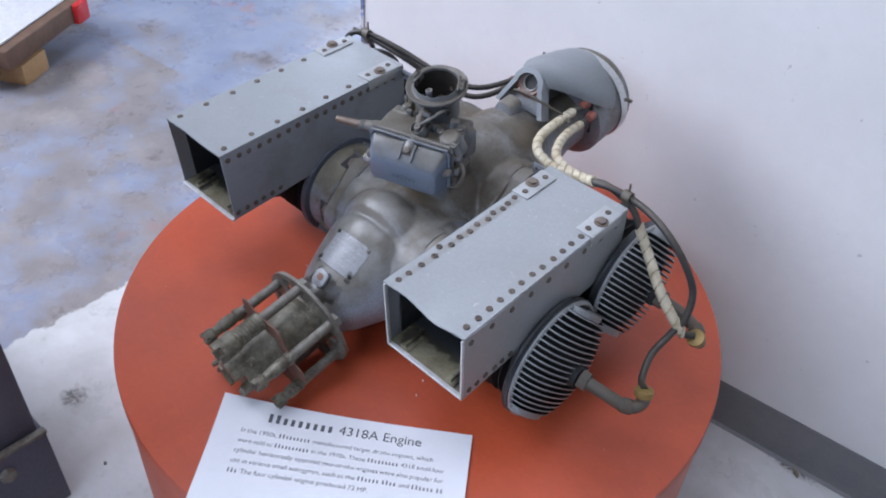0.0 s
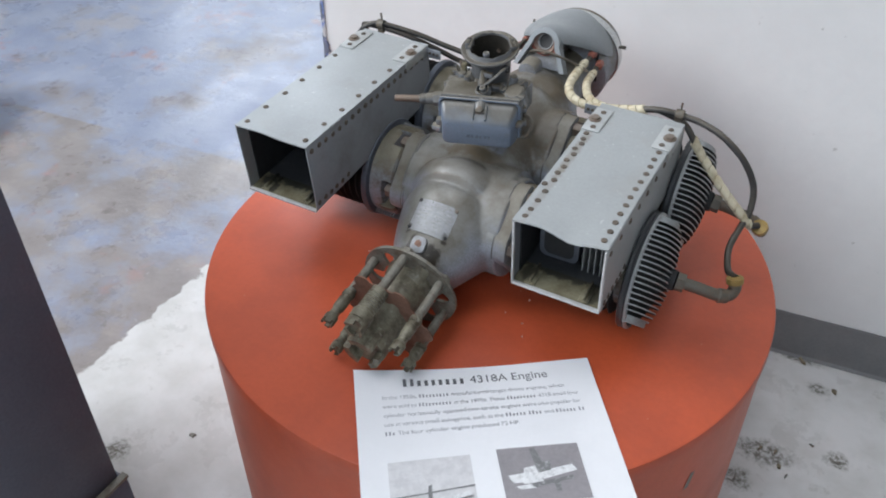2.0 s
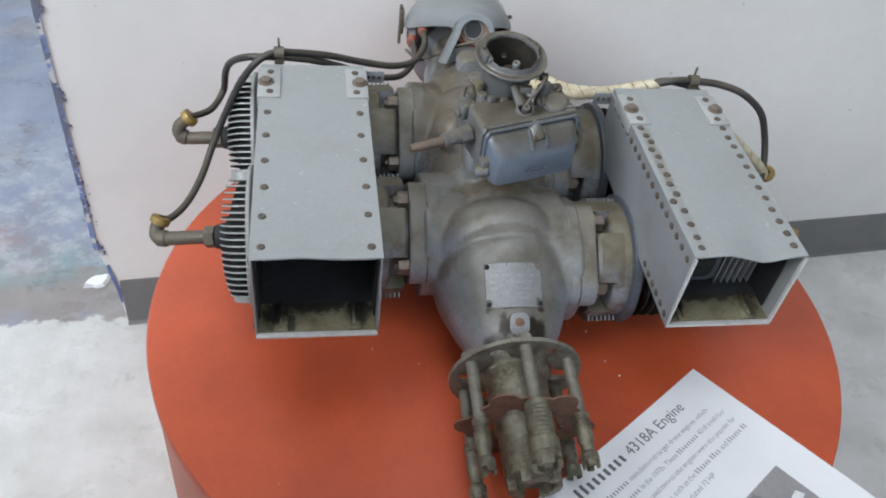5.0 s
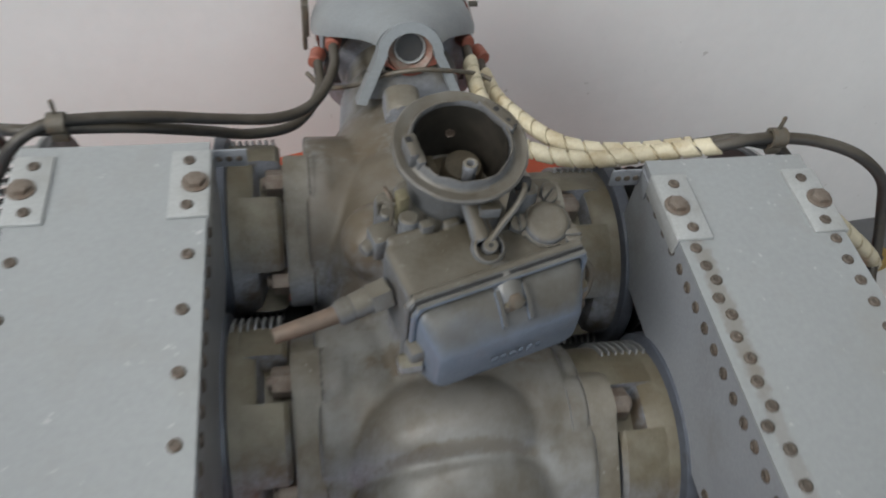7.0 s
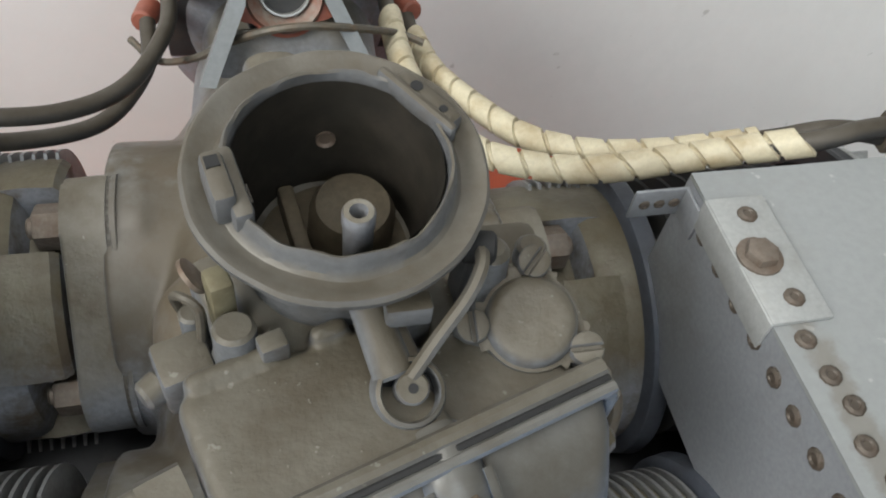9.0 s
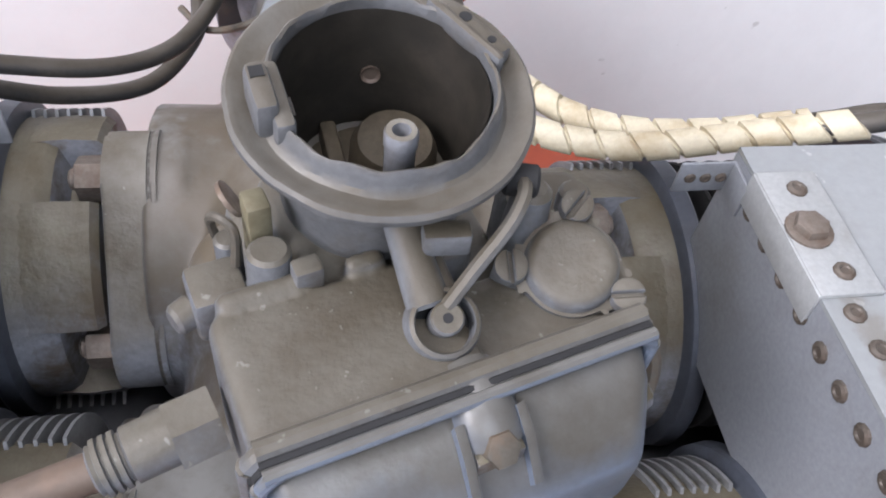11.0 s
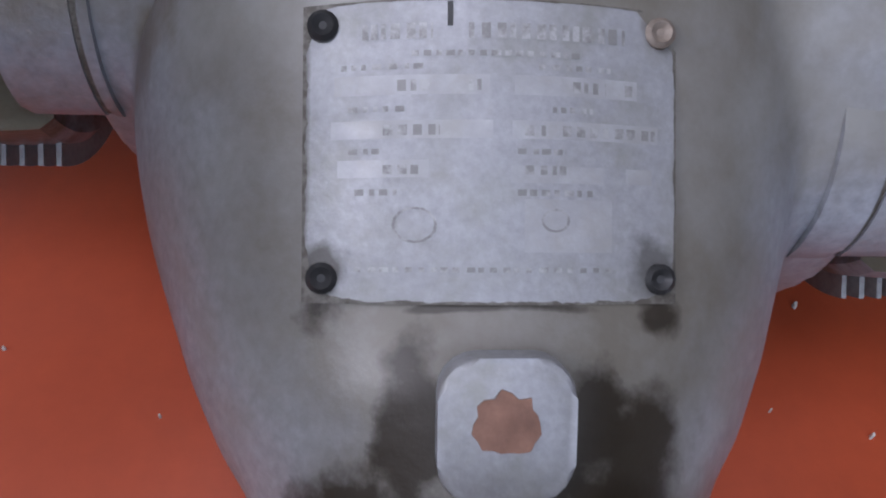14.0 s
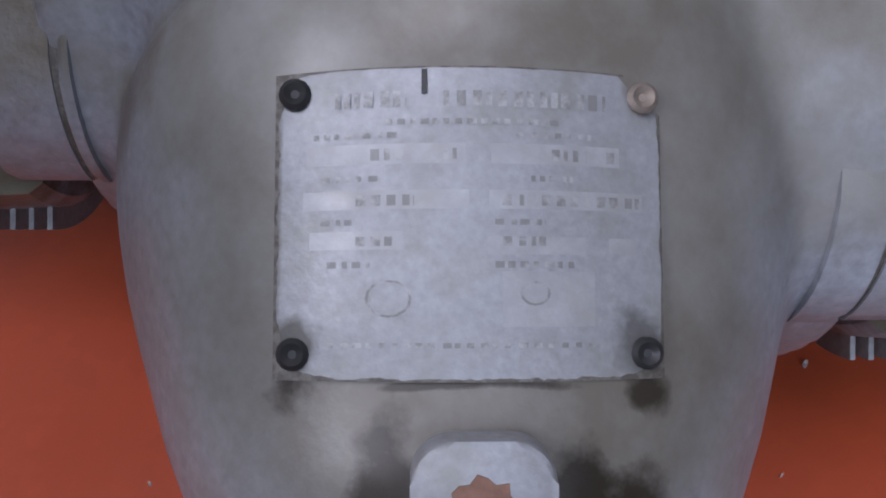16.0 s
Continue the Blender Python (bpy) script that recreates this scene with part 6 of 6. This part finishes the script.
def text_line(name, words, size, x, y, mat, width=None, centre=False):
    """Words set along a line; None stands for a word that is drawn as plain bars, given with its length in letters."""
    bm = B()
    cursor = 0.0
    for wd in words:
        if isinstance(wd, int):
            for k in range(wd):
                h = size * (0.66 if k in (0, 1) else 0.5)
                q = [bm.verts.new((cursor + size * 0.08, 0, 0)), bm.verts.new((cursor + size * 0.32, 0, 0)), bm.verts.new((cursor + size * 0.32, h, 0)), bm.verts.new((cursor + size * 0.08, h, 0))]
                bm.faces.new(q)
                cursor += size * 0.5
        else:
            me = glyphs(wd, size)
            if len(me.vertices):
                off = len(bm.verts)
                bm.from_mesh(me)
                bm.verts.ensure_lookup_table()
                right = 0.0
                for v in bm.verts[off:]:
                    right = max(right, v.co.x)
                    v.co.x += cursor
                cursor += right
            bpy.data.meshes.remove(me)
        cursor += size * 0.27
    cursor -= size * 0.27
    k = width / cursor if width else 1.0
    x0 = x - (cursor * k / 2 if centre else 0)
    for v in bm.verts:
        v.co = Vector((x0 + v.co.x * k, y + v.co.y * min(k, 1.15), 0))
        v.co.z = card_z(v.co.x, v.co.y) + 0.0006
    return part(name, bm, mat, card)


text_line("title_text", [9, "4318A", "Engine"], 0.0152, 0.1405, -0.0255, ink, 0.172, True)
for k, (words, w) in enumerate(((["In", "the", "1950s,", 9, "manufactured", "target", "drone", "engines,", "which"], 0.212), (["were", "sold", "to", 10, "in", "the", "1970s.", "These", 9, "4318", "small", "four"], 0.226),
                                (["cylinder", "horizontally", "opposed", "two-stroke", "engines", "were", "also", "popular", "for"], 0.226), (["use", "in", "various", "small", "autogyros,", "such", "as", "the", 6, 4, "and", 6, 2], 0.228), ([3, "The", "four", "cylinder", "engine", "produced", "72", "HP."], 0.150))):
    text_line("text_line", words, 0.0075, 0.030, -0.0430 - 0.0125 * k, ink_soft, w)


def print_quad(bm, pts, lift):
    bm.faces.new([bm.verts.new((x, y, card_z(x, y) + lift)) for x, y in pts])


def picture(name, x0, x1, y0, y1, mat, lift=0.0006):
    bm = B()
    n = 8
    gg = [[bm.verts.new((x0 + (x1 - x0) * i / n, y0 + (y1 - y0) * j / n, card_z(x0 + (x1 - x0) * i / n, y0 + (y1 - y0) * j / n) + lift)) for i in range(n + 1)] for j in range(n + 1)]
    for j in range(n):
        for i in range(n):
            bm.faces.new((gg[j][i], gg[j][i + 1], gg[j + 1][i + 1], gg[j + 1][i]))
    return part(name, bm, mat, card, "printed grey photograph")


picture("photograph", 0.147, 0.236, -0.125, -0.195, photo_dark)
picture("photograph", 0.030, 0.118, -0.128, -0.215, photo_pale)
bm = B()
for pts in (((0.172, -0.152), (0.186, -0.150), (0.190, -0.172), (0.168, -0.172)), ((0.186, -0.158), (0.224, -0.152), (0.228, -0.160), (0.190, -0.168)), ((0.154, -0.160), (0.172, -0.158), (0.172, -0.170), (0.158, -0.170)), ((0.160, -0.174), (0.180, -0.172), (0.180, -0.178), (0.164, -0.178)),
            ((0.046, -0.186), (0.085, -0.176), (0.090, -0.190), (0.046, -0.196)), ((0.090, -0.178), (0.112, -0.172), (0.114, -0.188), (0.094, -0.192))):
    bm = B()
    print_quad(bm, pts, 0.0011)
    part("print_light", bm, photo_white, card)
for pts in (((0.182, -0.128), (0.188, -0.127), (0.196, -0.158), (0.186, -0.160)), ((0.194, -0.146), (0.202, -0.146), (0.200, -0.158), (0.192, -0.158)), ((0.176, -0.172), (0.222, -0.166), (0.222, -0.170), (0.178, -0.177)), ((0.200, -0.172), (0.206, -0.171), (0.206, -0.184), (0.201, -0.184)),
            ((0.070, -0.162), (0.074, -0.161), (0.072, -0.188), (0.067, -0.188)), ((0.040, -0.190), (0.115, -0.178), (0.115, -0.181), (0.040, -0.194)), ((0.030, -0.172), (0.118, -0.166), (0.118, -0.168), (0.030, -0.174))):
    bm = B()
    print_quad(bm, pts, 0.0014)
    part("print_dark", bm, photo_mid, card)

# ---- neighbours ----
FOOT_H = 0.164
cab = empty("steel_stand", Matrix.Translation((-0.38, -0.408, 0)), "dark grey painted steel exhibit stand on the floor", "stand")
part("column", box(B(), (-0.42, -0.30, 0.02), (0.0, 0.0, 0.95), 0.003), post_paint, cab)
bm = B()
box(bm, (-0.44, -0.33, 0.0), (0.012, 0.006, FOOT_H), 0.003)
foot = part("foot", bm, post_paint, cab)
part("edge_strip", box(B(), (0.002, -0.32, FOOT_H - 0.002), (0.0135, 0.0075, FOOT_H + 0.004), 0.001), rod_steel, foot, "bare metal edge strip")
part("bolt", prism(B(), hexagon(0.012), Matrix.Translation((0.011, -0.062, FOOT_H - 0.035)) @ Matrix.Rotation(radians(90), 4, "Y"), 0.010, 0.001), rod_steel, foot)

dolly = empty("wheel_dolly", pose(-1.745, 0.395, 0.0, 0, 0, 30), "brown timber dolly with a red end reflector", "dolly")
bm = B()
box(bm, (-1.0, -0.35, 0.075), (0.0, 0.0, 0.130), 0.006)
part("deck", bm, dark_wood, dolly)
part("rail", box(B(), (-1.0, -0.365, 0.060), (-0.03, -0.352, 0.128), 0.004), dark_wood, dolly)
part("sheet", box(B(), (-1.0, -0.34, 0.131), (-0.03, -0.012, 0.136), 0.002), photo_pale, dolly, "grey sheet with faded print")
bm = B()
for k, (x, y, w) in enumerate(((-0.30, -0.30, 0.10), (-0.29, -0.255, 0.14), (-0.34, -0.20, 0.08))):
    box(bm, (x, y, 0.1365), (x + w, y + 0.014, 0.137))
part("print_bar", bm, ink_soft, dolly)
part("reflector", box(B(), (-0.045, -0.052, 0.068), (0.014, 0.008, 0.128), 0.008), red_plastic, dolly, "bright red plastic reflector")
part("lamp_lens", box(B(), (-0.20, 0.004, 0.120), (-0.03, 0.060, 0.150), 0.012), red_plastic, dolly, "glossy red lens")
part("chock", box(B(), (-0.22, -0.295, 0.0), (-0.012, -0.190, 0.060), 0.004), wood, dolly, "pale pine block under the deck")
part("skid", box(B(), (-0.98, -0.25, 0.0), (-0.60, -0.15, 0.074), 0.004), dark_wood, dolly)

# ---- litter on the floor ----
rng = random.Random(21)
litter_mat = material("brown_leaf_litter", (0.26, 0.22, 0.15), 0.8, 0.0, (0.05, 0.04, 0.02), 90, (0.4, 0.7), 0.7)
chip_mat = material("dark_paint_chip", (0.2, 0.19, 0.165), 0.7)


def flake(name, x, y, w, d, mat, label, lift=0.0):
    """A curled scrap that lies on the floor."""
    bm = B()
    n = 9
    rot = rng.uniform(0, 6.3)
    top, low = [], []
    for k in range(n):
        a = 2 * math.pi * k / n
        q = rng.uniform(0.35, 0.75)
        px, py = w * q * math.cos(a), d * q * math.sin(a)
        h = 0.0015 + lift * rng.random()
        v = (px * math.cos(rot) - py * math.sin(rot), px * math.sin(rot) + py * math.cos(rot))
        low.append(bm.verts.new((v[0], v[1], 0.0)))
        top.append(bm.verts.new((v[0] * 0.8, v[1] * 0.8, h)))
    bm.faces.new(top)
    bm.faces.new(low[::-1])
    for k in range(n):
        bm.faces.new((low[k], low[(k + 1) % n], top[(k + 1) % n], top[k]))
    ob = new(name, mesh_of(name, bm, mat))
    ob.location = (x, y, 0.0008)
    return tagged(ob, label, "litter", "litter on the floor")


for x, y, w, d in ((0.422, 0.236, 0.010, 0.005), (0.446, 0.240, 0.008, 0.004), (0.458, 0.212, 0.010, 0.005), (0.447, 0.483, 0.018, 0.006), (0.511, 0.432, 0.012, 0.005), (0.40, 0.50, 0.014, 0.004)):
    flake("dry_leaf", x, y, w, d, litter_mat, "crumpled brown dry leaf scrap on the floor", 0.006)
for x, y, w, d in ((0.398, 0.156, 0.016, 0.004), (0.498, 0.285, 0.008, 0.003), (0.542, 0.268, 0.009, 0.004), (0.472, 0.198, 0.012, 0.003), (-0.455, -0.215, 0.010, 0.008), (-0.385, -0.335, 0.006, 0.004)):
    flake("paint_chip", x, y, w, d, chip_mat, "small dark paint chip on the floor", 0.003)
flake("plaster_crumb", -0.604, 0.506, 0.026, 0.040, paper, "white plaster crumb on the floor by the wall end", 0.010)
white_chip = material("white_paint_chip", (0.7, 0.69, 0.66), 0.7)
for x, y, w in ((0.1014, -0.103, 0.0016), (0.0738, -0.0948, 0.0008), (-0.1002, -0.0946, 0.0009), (0.0917, -0.0586, 0.0018), (0.1115, -0.1242, 0.0018), (-0.1485, -0.0727, 0.001)):
    ob = flake("white_chip", x, y, w, w * 0.6, white_chip, "tiny white paint chip lying on the stand", 0.0008)
    ob.location.z = TOP + 0.0003
# scuff on the drum's side
bm = B()
SC = Matrix.Translation((0.0, 0.0, 0.345)) @ Matrix.Rotation(math.atan2(-0.1617, 0.349), 4, "Z")
rows_ = [[bm.verts.new(SC @ Vector(((R - 0.0012) * math.cos(a + 0.012 * z / 0.02), (R - 0.0012) * math.sin(a + 0.012 * z / 0.02), z))) for a in (-0.010, -0.004, 0.004, 0.010)] for z in (-0.014, -0.006, 0.004, 0.013)]
for a, b in zip(rows_, rows_[1:]):
    for k in range(3):
        bm.faces.new((a[k], a[k + 1], b[k + 1], b[k]))
part("scuff", bm, chip_mat, stand, "dark scuff mark")
